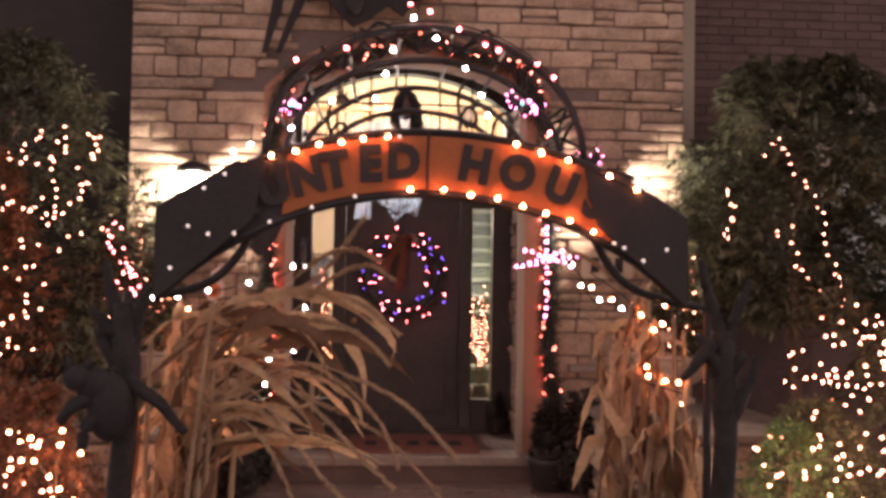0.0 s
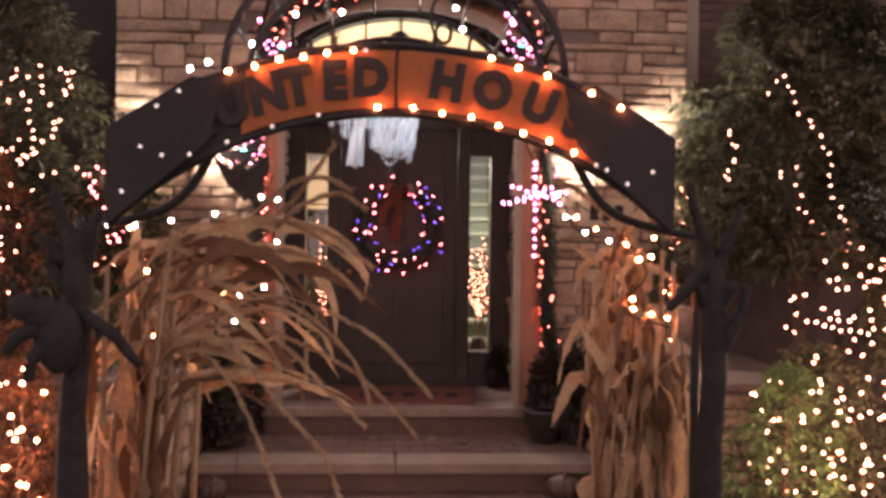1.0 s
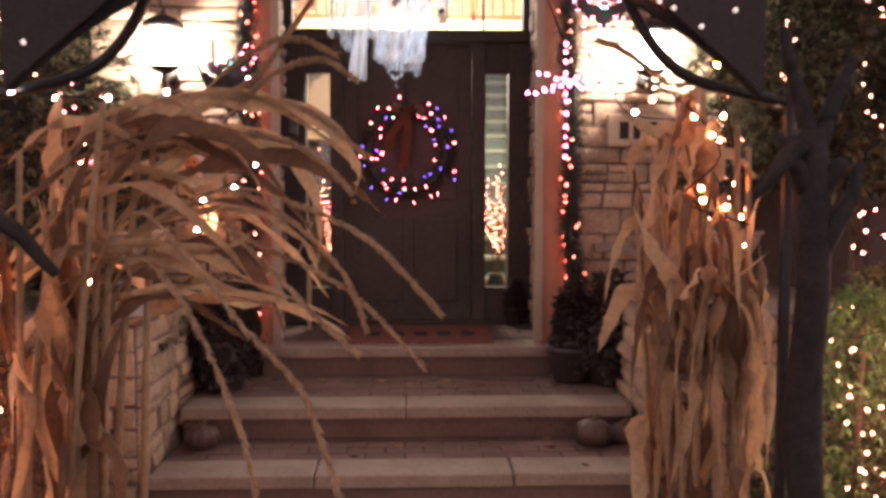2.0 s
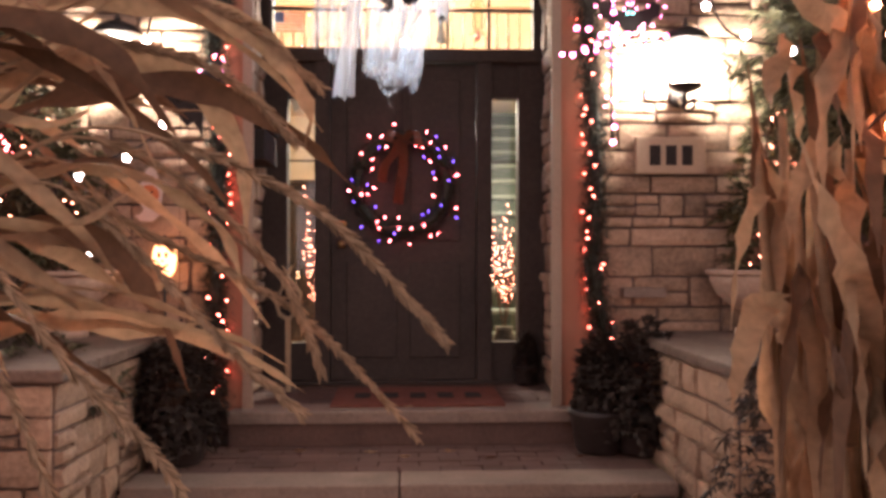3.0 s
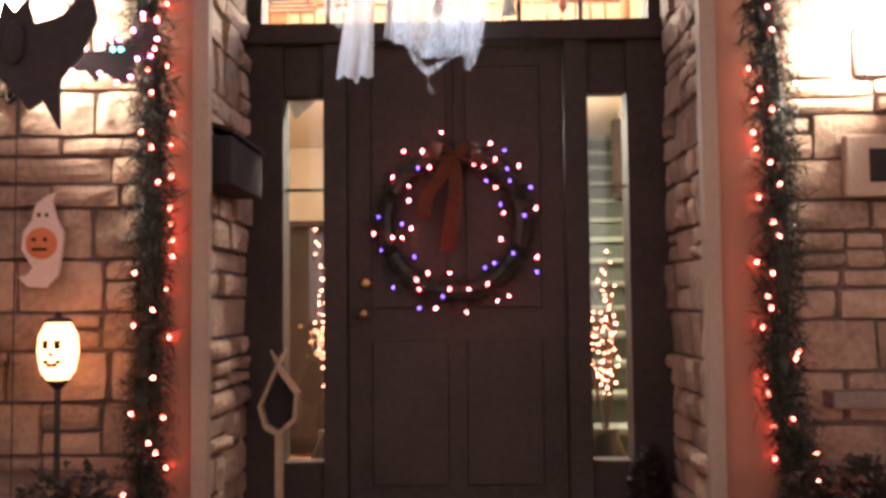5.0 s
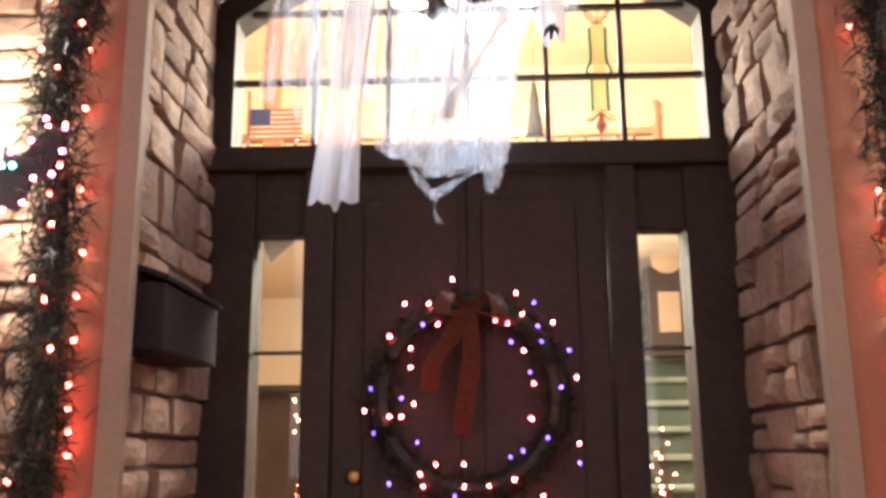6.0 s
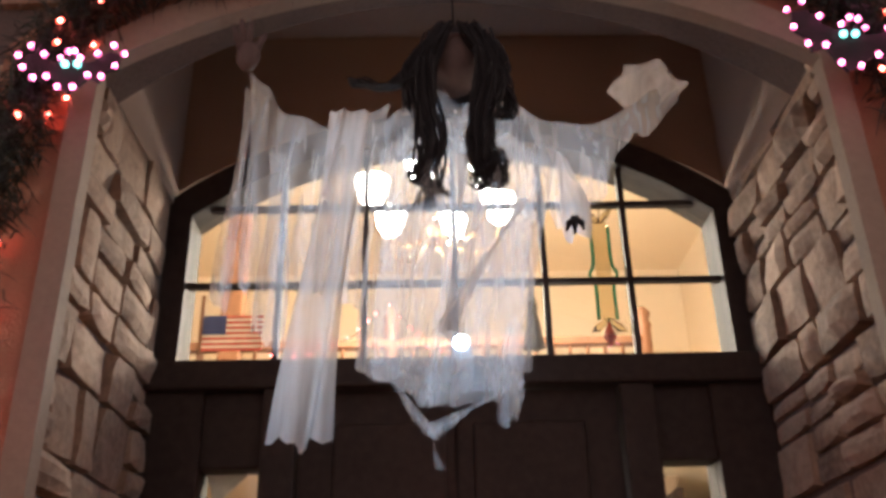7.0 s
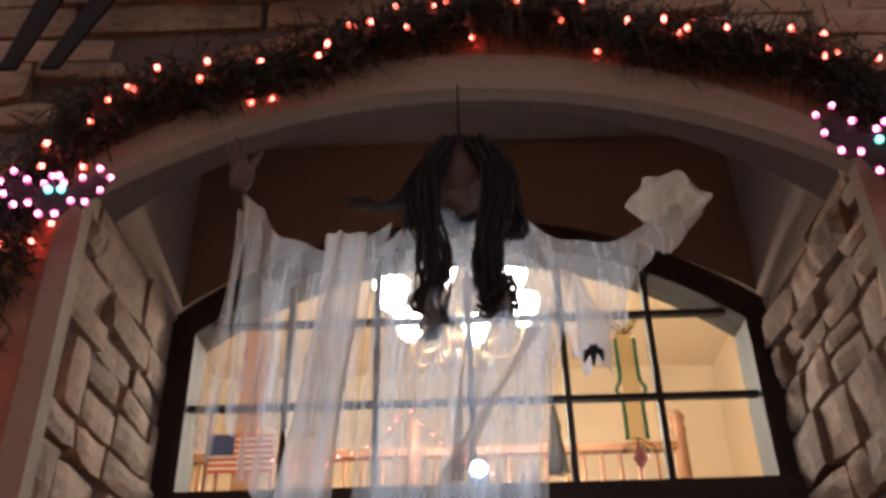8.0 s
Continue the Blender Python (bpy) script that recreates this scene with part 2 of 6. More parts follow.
# ---- setting: ground, steps, walls ----
def put_rough(parent, rect, place, proud, material, name="stone"):
    """One split-faced block: a domed, dented face whose corners are knocked off."""
    u0, u1, z0, z1 = rect
    nu, nz = (5, 4) if u1 - u0 > 0.16 else (4, 4)
    seed = Vector((random.uniform(0, 50), random.uniform(0, 50), random.uniform(0, 50)))
    tip_u, tip_z = random.uniform(-0.10, 0.10), random.uniform(-0.16, 0.16)
    cut = [random.uniform(0.0, 0.022) for _ in range(4)]
    vs, fs = [], []
    for j in range(nz):
        for i in range(nu):
            a, b = i / (nu - 1), j / (nz - 1)
            edge = min(a * (u1 - u0), (1 - a) * (u1 - u0), b * (z1 - z0), (1 - b) * (z1 - z0))
            u, z = u0 + (u1 - u0) * a, z0 + (z1 - z0) * b
            n = noise.noise(Vector((u * 11, z * 13, 0)) + seed)
            d = proud * (1.0 + 0.4 * n) + (a - 0.5) * tip_u * (u1 - u0) + (b - 0.5) * tip_z * (z1 - z0)
            if edge < 1e-6:
                d *= 0.72
                c = cut[(1 if a > 0.5 else 0) + (2 if b > 0.5 else 0)] * (1.0 if a in (0.0, 1.0) and b in (0.0, 1.0) else 0.3)
                u += c * (0.5 - a)
                z += c * (0.5 - b)
            vs.append(place(u + 0.004 * n, max(d, 0.003), z + 0.004 * noise.noise(Vector((z * 17, u * 15, 3)) + seed)))
    for j in range(nz - 1):
        for i in range(nu - 1):
            k = j * nu + i
            fs.append((k, k + 1, k + nu + 1, k + nu))
    rim = [i for i in range(nu)] + [j * nu + nu - 1 for j in range(1, nz)] + [(nz - 1) * nu + i for i in range(nu - 2, -1, -1)] + [j * nu for j in range(nz - 2, 0, -1)]
    base = len(vs)
    for k in rim:
        i, j = k % nu, k // nu
        vs.append(place(u0 + (u1 - u0) * i / (nu - 1), -0.006, z0 + (z1 - z0) * j / (nz - 1)))
    m = len(rim)
    fs += [(rim[k], base + k, base + (k + 1) % m, rim[(k + 1) % m]) for k in range(m)]
    me = bpy.data.meshes.new(name)
    me.from_pydata(vs, [], fs)
    me.materials.append(material)
    return part(name, me, None, parent)


def courses(u0, u1, z0, z1, low=0.06, high=0.18, short=0.16, long=0.50, gap=0.011):
    """Random ashlar: rows of uneven height, some blocks split into two thin ones."""
    z = z0
    while z < z1 - 0.03:
        h = min(random.uniform(low, high), z1 - z)
        if z1 - z - h < 0.04:
            h = z1 - z
        u = u0
        while u < u1 - 0.02:
            w = min(random.uniform(short, long) * (0.75 if h > 0.11 else 1.15), u1 - u)
            if u1 - u - w < 0.08:
                w = u1 - u
            if h > 0.12 and random.random() < 0.35:
                k = random.uniform(0.4, 0.6) * h
                yield u + gap / 2, u + w - gap / 2, z + gap / 2, z + k - gap / 2
                yield u + gap / 2, u + w - gap / 2, z + k + gap / 2, z + h - gap / 2
            else:
                yield u + gap / 2, u + w - gap / 2, z + gap / 2, z + h - gap / 2
            u += w
        z += h


LOT = -0.52
ground = single("ground", bmesh.new(), GROUND, "dark trampled lawn at night", "ground", kind="structure")
bm = bmesh.new()
bmesh.ops.create_grid(bm, x_segments=60, y_segments=60, size=60)
for v in bm.verts:
    v.co.z = LOT + (noise.noise(v.co * 0.3) * 0.03 if abs(v.co.x) > 1.2 else 0)
ground.data = finish(bm, "ground", GROUND)

# front wall: mortar body with the arched opening cut through
SURROUND = doorway(1.03, 2.62, 3.06, -0.55)
wall_front = single("wall_front", slab([(-2.0, -0.55), (-2.0, 4.6), (2.06, 4.6), (2.06, -0.55)] + SURROUND[::-1], -0.92, -0.60), MORTAR,
                    "buff ashlar stone house front with an arched entrance", "wall", kind="structure")
surround = thing("entrance_surround", "rose stucco band with a tan trim round the entrance arch", "trim", kind="structure")
part("stucco_band", band(doorway(0.86, 2.575, 2.875, -0.02), doorway(1.045, 2.63, 3.075, -0.02), -0.965, -0.915), STUCCO, surround, "rose stucco band")
part("trim", band(doorway(0.815, 2.56, 2.80, -0.015), doorway(0.868, 2.60, 2.90, -0.015), -0.99, -0.945), TRIM, surround, "tan moulded trim")

# the recess behind the arch
jamb_left = single("wall_recess_left", box(-1.028, -0.925, -0.912, 0.12, -0.5, 3.5), MORTAR, "rough stone side of the entrance recess", "wall", kind="structure")
jamb_right = single("wall_recess_right", box(0.925, 1.028, -0.912, 0.12, -0.5, 3.5), MORTAR, "rough stone side of the entrance recess", "wall", kind="structure")
single("ceiling_recess", box(-0.925, 0.925, -0.60, 0.12, 3.42, 3.5), PLASTER, "dim plaster ceiling over the entrance recess", "ceiling", kind="structure")
HEAD = arc_line(0.93, 2.78, 3.07)
single("wall_over_door", slab([(-0.923, 3.418), (0.923, 3.418)] + [(min(max(x, -0.923), 0.923), z) for x, z in HEAD[::-1]], 0.0, 0.12), PLASTER,
       "tan plaster above the arched transom window", "wall", kind="structure")
for s in (-1, 1):
    single("wall_recess_upper", box(min(s * 0.915, s * 0.925), max(s * 0.915, s * 0.925), -0.6, 0.0, 2.72, 3.418), PLASTER, "tan plaster above the stone side", "wall", kind="structure")

# porch and steps
def step(name, x0, x1, y0, y1, top, low, label, joints):
    st = thing(name, label, "step", kind="structure")
    part("riser", box(x0, x1, y0 + 0.03, y1, low - 0.02, top - 0.066), BRICK, st, "dark brick riser")
    cut = [x0 - 0.01] + joints + [x1 + 0.01]
    for a, b in zip(cut, cut[1:]):
        part("coping", box(a + 0.003, b - 0.003, y0, y0 + 0.27, top - 0.065, top, 0.01), COPING, st, "pale limestone coping")
    y = y0 + 0.275
    row = 0
    while y < y1 - 0.02:
        d = min(0.10, y1 - y)
        x = x0 - (0.1 if row % 2 else 0.0)
        while x < x1 - 0.01:
            a, b = max(x, x0), min(x + 0.2, x1)
            if b - a > 0.03:
                part("paver", box(a + 0.003, b - 0.003, y + 0.003, y + d - 0.003, top - 0.06, top - 0.004 + random.uniform(-0.002, 0.002)), PAVER, st)
            x += 0.2
        y += d
        row += 1
    return st


step("floor_porch", -0.92, 0.92, -1.11, 0.0, 0.0, -0.18, "brick paved porch floor with a pale limestone edge", [])
step("step_middle", -1.22, 1.22, -1.94, -1.082, -0.18, -0.35, "wide brick step with a pale limestone edge", [-0.013])
step("step_lower", -1.22, 1.22, -2.58, -1.912, -0.35, -0.52, "wide brick step with a pale limestone edge", [-0.45, 0.5])

# low stone walls beside the steps
for s, nm in ((-1, "wall_flank_left"), (1, "wall_flank_right")):
    a, b = (1.29, 2.3) if s > 0 else (-2.3, -1.29)
    fl = single(nm, box(a, b, -2.5, -0.93, -0.55, 0.36), MORTAR, "low stone wall beside the steps with flat capstones", "wall", kind="structure")
    inner = lambda u, d, z, s=s: (s * (1.29 - d), u, z)
    front = lambda u, d, z: (u, -2.5 - d, z)
    for r in courses(-2.5, -0.95, -0.52, 0.35, 0.07, 0.14, 0.2, 0.5):
        put_rough(fl, r, inner, random.uniform(0.02, 0.05), STONE)
    for r in courses(a, b, -0.52, 0.35, 0.07, 0.14, 0.2, 0.5):
        put_rough(fl, r, front, random.uniform(0.02, 0.04), STONE)
    for k in range(4):
        part("capstone", box(a - 0.05, b + 0.05, -2.55 + k * 0.4, -2.158 + k * 0.4, 0.36, 0.41, 0.012), CAPSTONE, fl)

# house sides behind the trees
single("wall_left_far", box(-9.0, -2.02, -0.55, -0.3, LOT - 0.05, 5.6), DARK_WALL, "dark brown house wall behind the trees", "wall", kind="structure")
wall_brick = single("wall_right_brick", slab([(2.2, LOT - 0.05), (2.2, 5.6), (9.0, 5.6), (9.0, LOT - 0.05), (4.5, LOT - 0.05), (4.5, 2.2), (3.3, 2.2), (3.3, LOT - 0.05)], -0.45, -0.2), BRICK,
                    "dark running-bond brick house wall", "wall", kind="structure")
single("corner_board", box(2.075, 2.19, -0.80, -0.4, LOT, 4.6, 0.006), TRIM, "tan painted corner board beside the stone", "trim", kind="structure")
single("roof_over_front", box(-9.0, 9.0, -1.3, 6.5, 5.6, 5.75), BLACK, "dark roof above the house front", "roof", kind="structure")

# entrance: frame, door, sidelights and transom
entry = thing("door_1", "dark stained wooden door with two narrow sidelights under an arched transom", "door", kind="structure")
FW = 0.035
part("post", box(-0.925, -0.752, -0.05, 0.1, 0.0, 2.08, 0.004), DARKWOOD, entry)
part("post", box(0.747, 0.925, -0.05, 0.1, 0.0, 2.08, 0.004), DARKWOOD, entry)
for s in (-1, 1):
    part("mullion", box(min(s * 0.475, s * 0.574), max(s * 0.475, s * 0.574), -0.07, 0.1, 0.0, 2.08, 0.006), DARKWOOD, entry)
    x0, x1 = (-0.752, -0.574) if s < 0 else (0.574, 0.747)
    part("sidelight_panel", box(x0, x1, -0.03, 0.07, 0.0, 0.262, 0.004), DARKWOOD, entry)
    part("sidelight_head", box(x0, x1, -0.03, 0.07, 1.857, 2.08, 0.004), DARKWOOD, entry)
    gl = part("sidelight_glass", box(x0, x1, 0.0, 0.008, 0.262, 1.857), GLASS, entry, "clear narrow glass pane")
    gl.visible_shadow = False
    part("glazing_bar", box(x0, x1, 0.009, 0.025, 1.44, 1.452), DARKWOOD, entry)
part("transom_beam", box(-0.925, 0.925, -0.085, 0.1, 2.08, 2.168, 0.008), DARKWOOD, entry)
leaf = part("door_leaf", box(-0.472, 0.472, -0.02, 0.04, 0.02, 2.078, 0.004), DARKWOOD, entry)
for z0, z1 in ((0.16, 0.78), (0.92, 1.98)):
    for x0, x1 in ((-0.37, -0.04), (0.04, 0.37)):
        part("panel", box(x0, x1, -0.032, -0.018, z0, z1, 0.01), DARKWOOD, leaf)
part("knob", ball((-0.40, -0.075, 0.90), 0.028, sub=2), surface("aged_brass", (0.35, 0.2, 0.08), 0.35, metal=0.9, vary=0.2, bump=0.05), leaf, "brass knob", smooth=True)
part("deadbolt", lathe([(0.027, 0), (0.024, 0.012), (0.012, 0.016)], (0, 0, 0), 16), bpy.data.materials["aged_brass"], leaf, "brass deadbolt", smooth=True).matrix_basis = pose(-0.395, -0.035, 1.03, 90)
part("threshold", box(-0.924, 0.924, -0.11, 0.1, 0.0, 0.022, 0.004), DARKWOOD, entry)
# transom: arched frame, bars and glass
tr = part("transom_frame", band([(-0.85, 2.168)] + arc_line(0.85, 2.672, 2.965) + [(0.85, 2.168)], [(-0.923, 2.168)] + arc_line(0.923, 2.735, 3.06) + [(0.923, 2.168)], -0.04, 0.1), DARKWOOD, entry, "arched dark wooden frame")
for x in (-0.56, -0.288, 0.0, 0.288, 0.56):
    zt = [z for (a, z) in arc_line(0.85, 2.672, 2.965, 60) if abs(a - x) < 0.02][0]
    part("glazing_bar", box(x - 0.009, x + 0.009, -0.012, 0.02, 2.168, zt + 0.01), DARKWOOD, tr)
for z, h in ((2.44, 0.85), (2.715, 0.80)):
    part("glazing_bar", box(-h, h, -0.010, 0.018, z - 0.008, z + 0.008), DARKWOOD, tr)
pane = part("pane", slab([(-0.86, 2.16)] + arc_line(0.86, 2.672, 2.97) + [(0.86, 2.16)], 0.004, 0.009), GLASS, tr, "clear transom glass")
pane.visible_shadow = False

# hall behind the door
hall = single("wall_hall", box(-2.3, 2.3, 0.13, 5.2, -0.02, 4.8), WALLPAPER, "cream painted walls of the lit hall", "wall", kind="structure")
me = hall.data
bm = bmesh.new()
bm.from_mesh(me)
bmesh.ops.delete(bm, geom=[f for f in bm.faces if all(v.co.y < 0.2 for v in f.verts)], context="FACES")
bmesh.ops.reverse_faces(bm, faces=bm.faces)
bm.to_mesh(me)
bm.free()
for a, b in ((-2.3, -0.9), (0.9, 2.3)):
    single("wall_hall_front", box(a, b, 0.125, 0.16, -0.02, 4.8), WALLPAPER, "cream painted front wall of the hall", "wall", kind="structure")
single("wall_hall_over_door", box(-0.9, 0.9, 0.125, 0.16, 3.08, 4.8), WALLPAPER, "cream painted wall over the transom", "wall", kind="structure")
single("floor_hall", box(-2.3, 2.3, 0.13, 5.2, -0.03, 0.005), OAK, "polished wooden hall floor", "floor", kind="structure")

# ---- string lights ----
def bulb_mesh(name, hot, tint, r, long):
    """A small bulb: a coloured glass drop whose middle, round the filament, is brightest."""
    bm = ball((0, 0, 0), r, sub=2, squash=(1, 1, long))
    for f in bm.faces:
        f.material_index = 0 if abs(f.calc_center_median().z) < 0.5 * r * long else 1
    return finish(bm, name, (hot, tint), True)


WARM = glow("warm_bulb", (1.0, 0.25, 0.14), 26.0)
WARM_GLASS = glow("warm_bulb_glass", (1.0, 0.20, 0.11), 4.0)
ORANGE = glow("orange_bulb", (1.0, 0.28, 0.10), 90.0)
ORANGE_GLASS = glow("orange_bulb_glass", (1.0, 0.24, 0.07), 6.0)
RED = glow("red_orange_bulb", (1.0, 0.12, 0.125), 36.0)
RED_GLASS = glow("red_orange_bulb_glass", (1.0, 0.07, 0.06), 5.0)
AMBER = glow("amber_red_bulb", (1.0, 0.12, 0.08), 29.0)
AMBER_GLASS = glow("amber_red_bulb_glass", (1.0, 0.09, 0.04), 6.0)
WHITE = glow("cool_white_bulb", (1.0, 0.76, 0.64), 18.0)
PINK = glow("pink_bulb", (1.0, 0.20, 0.44), 15.0)
PINK_GLASS = glow("pink_bulb_glass", (1.0, 0.14, 0.34), 3.0)
VIOLET = glow("violet_bulb", (0.25, 0.12, 1.0), 4.0)
VIOLET_GLASS = glow("violet_bulb_glass", (0.2, 0.08, 1.0), 1.6)
TEAL = glow("teal_bulb", (0.3, 1.0, 0.85), 3.0)
BULB = {
    "warm": bulb_mesh("bulb_warm", WARM, WARM_GLASS, 0.0056, 1.5),
    "warm_small": bulb_mesh("bulb_warm_small", WARM, WARM_GLASS, 0.0042, 1.5),
    "orange": bulb_mesh("bulb_orange", ORANGE, ORANGE_GLASS, 0.0064, 1.35),
    "red": bulb_mesh("bulb_red", RED, RED_GLASS, 0.0048, 1.9),
    "amber": bulb_mesh("bulb_amber", AMBER, AMBER_GLASS, 0.0050, 1.9),
    "white": bulb_mesh("bulb_white", WHITE, WHITE, 0.0070, 1.0),
    "pink": bulb_mesh("bulb_pink", PINK, PINK_GLASS, 0.0055, 1.5),
    "violet": bulb_mesh("bulb_violet", VIOLET, VIOLET_GLASS, 0.0048, 1.8),
    "teal": bulb_mesh("bulb_teal", TEAL, TEAL, 0.008, 1.0),
}


def bulb(kind, place, parent):
    ob = part("bulb", BULB[kind], None, parent)
    ob.matrix_basis = Matrix.Translation(place) @ Euler((random.uniform(-0.9, 0.9), random.uniform(-0.9, 0.9), 0)).to_matrix().to_4x4()
    return ob


def spread(line, n):
    """n places at even steps along a line of points."""
    P = [Vector(p) for p in line]
    acc = [0.0]
    for a, b in zip(P, P[1:]):
        acc.append(acc[-1] + (b - a).length)
    out = []
    for k in range(n):
        s = acc[-1] * (k + 0.5) / n
        i = max(j for j in range(len(acc) - 1) if acc[j] <= s)
        out.append(P[i].lerp(P[i + 1], (s - acc[i]) / max(acc[i + 1] - acc[i], 1e-6)))
    return out


def smooth_line(points, n=8):
    """A rounder line through the points."""
    P = [Vector(p) for p in points]
    P = [P[0] * 2 - P[1]] + P + [P[-1] * 2 - P[-2]]
    out = []
    for i in range(1, len(P) - 2):
        for k in range(n):
            t = k / n
            a, b, c, d = P[i - 1], P[i], P[i + 1], P[i + 2]
            out.append(0.5 * ((2 * b) + (c - a) * t + (2 * a - 5 * b + 4 * c - d) * t * t + (3 * b - a - 3 * c + d) * t ** 3))
    return out + [P[-2]]


def light_string(name, line, n, kind, label, jitter=0.01, wire=0.0022, group=""):
    th = thing(name, label, "string lights", line[0], group)
    pts = smooth_line(line, 5)
    part("wire", tube(pts, wire, 4), BLACK, th)
    for p in spread(pts, n):
        bulb(kind, p + Vector([random.uniform(-jitter, jitter) for _ in range(3)]), th)
    return th


# ---- entrance arbour with its lettered banner ----
SIGN_ORANGE = surface("orange_banner_cloth", (0.31, 0.092, 0.03), 0.85, grain=90, vary=0.18, bump=0.2, coarse=8)
CLOTH_DARK = surface("black_and_unlit_banner_cloth", (0.035, 0.026, 0.024), 0.9, grain=90, vary=0.3, bump=0.2)
AX = -0.045
banner = thing("arch_banner", "curved cloth banner with black letters on orange, unlit ends coloured black", "banner", (AX, -4.9, 1.6))


def banner_line(half, ends, apex, n=40):
    return [(AX + x, z) for x, z in arc_line(half, ends, apex, n)]


lower = banner_line(0.77, 1.20, 1.515)
upper = banner_line(0.77, 1.455, 1.70)
part("backing", band(lower, upper, -4.905, -4.885), CLOTH_DARK, banner, "black cloth backing, its bare ends standing for unlit orange")
# orange stops where bulb light falls off; the unlit ends are coloured black
part("face", band(banner_line(0.77, 1.215, 1.53)[10:35], banner_line(0.77, 1.44, 1.685)[10:35], -4.914, -4.907), SIGN_ORANGE, banner, "orange cloth face")
part("edge_tube", tube([(x, -4.9, z) for x, z in upper], 0.011, 8), BLACKMETAL, banner)
part("edge_tube", tube([(x, -4.9, z) for x, z in lower], 0.010, 8), BLACKMETAL, banner)
for s in (-1, 1):
    part("end_flap", slab([(AX + s * 0.77, 1.20), (AX + s * 0.77, 1.455), (AX + s * 0.55, 1.60), (AX + s * 0.46, 1.60), (AX + s * 0.50, 1.43)], -4.925, -4.917), CLOTH_DARK, banner, "black end flap")
part("seam_cord", tube([(-0.045, -4.918, 1.515), (-0.047, -4.922, 1.60), (-0.043, -4.918, 1.70)], 0.004, 6), BLACK, banner)


def letter(ch, size, m, material, parent, name="letter", depth=0.003):
    cu = bpy.data.curves.new("letter", "FONT")
    cu.body, cu.size, cu.extrude = ch, size, depth
    cu.align_x, cu.align_y = "CENTER", "CENTER"
    cu.offset = size * 0.06
    cu.resolution_u = 3
    tmp = new("tmp_letter", cu)
    dg = bpy.context.evaluated_depsgraph_get()
    me = bpy.data.meshes.new_from_object(tmp.evaluated_get(dg))
    bpy.data.objects.remove(tmp)
    me.name = name
    me.transform(m)
    me.materials.clear()
    me.materials.append(material)
    return part(name, me, None, parent)


def on_arc(u, v=0.5):
    """Place and lean on the banner at u from -1 to 1 along it."""
    mid = [((a[0] + b[0]) / 2, a[1] * (1 - v) + b[1] * v) for a, b in zip(lower, upper)]
    k = (u + 1) / 2 * (len(mid) - 1)
    i = min(int(k), len(mid) - 2)
    f = k - i
    x = mid[i][0] * (1 - f) + mid[i + 1][0] * f
    z = mid[i][1] * (1 - f) + mid[i + 1][1] * f
    return x, z, math.atan2(mid[i + 1][1] - mid[i][1], mid[i + 1][0] - mid[i][0])


for word, us in (("HAUNTED", (-0.80, -0.67, -0.54, -0.42, -0.32, -0.20, -0.085)), ("HOUSE", (0.165, 0.315, 0.475, 0.605, 0.715))):
    for ch, u in zip(word, us):
        x, z, a = on_arc(u)
        letter(ch, 0.125, Matrix.Translation((x, -4.919, z)) @ Matrix.Rotation(-a * 0.9 + random.uniform(-0.08, 0.08), 4, "Y") @ Matrix.Rotation(math.pi / 2, 4, "X") @ Matrix.Diagonal((1.0, 1.08, 1, 1)), CLOTH_DARK, banner)

# bulbs along both edges of the banner
for v, us, kind in ((0.93, (-0.55, -0.46, -0.38, -0.30, -0.225, -0.14), "orange"), (0.93, (0.31, 0.40, 0.50, 0.66, 0.77), "orange"),
                    (0.06, (-0.06, 0.055, 0.15, 0.245, 0.335, 0.42, 0.51, 0.60), "orange")):
    st = thing("string_lights", "string of orange bulbs along the edge of the banner", "string lights", (AX + us[0] * 0.77, -4.94, 1.6), "lights on the banner")
    line = [on_arc(u, v=v) for u in us]
    part("wire", tube([(x, -4.928, z) for x, z, a in line], 0.0022, 4), BLACK, st)
    for x, z, a in line:
        bulb(kind, (x, -4.930, z + random.uniform(-0.006, 0.006)), st)
dim = thing("string_lights", "string of dim white bulbs on the dark end of the banner", "string lights", (-0.7, -4.94, 1.4), "lights on the banner")
DIMW = glow("dim_white_bulb", (0.9, 0.7, 0.6), 0.35)
BULB["dim"] = bulb_mesh("bulb_dim", DIMW, DIMW, 0.0055, 1.1)
for u, v in ((-0.80, 0.9), (-0.72, 0.95), (-0.86, 0.55), (-0.93, 0.2), (-0.68, 0.12), (-0.55, 0.05), (-0.78, 0.3), (-0.4, 0.04), (-0.25, 0.05), (0.68, 0.08), (0.80, 0.1), (0.9, 0.45), (0.72, 0.1), (-0.1, 0.9)):
    x, z, a = on_arc(u, v=v)
    bulb("dim", (x, -4.934, z), dim)

# metal arbour: two hoops of round bar with rungs between
arbour = thing("garden_arbour", "black tubular garden arbour wound with dead vines", "arbour", (AX, -4.75, LOT))


def hoop(half, spring, apex, y, n=28):
    R = []
    for k in range(n + 1):
        a = math.pi * k / n
        R.append((AX - half * math.cos(a), y, spring + (apex - spring) * math.sin(a)))
    return R


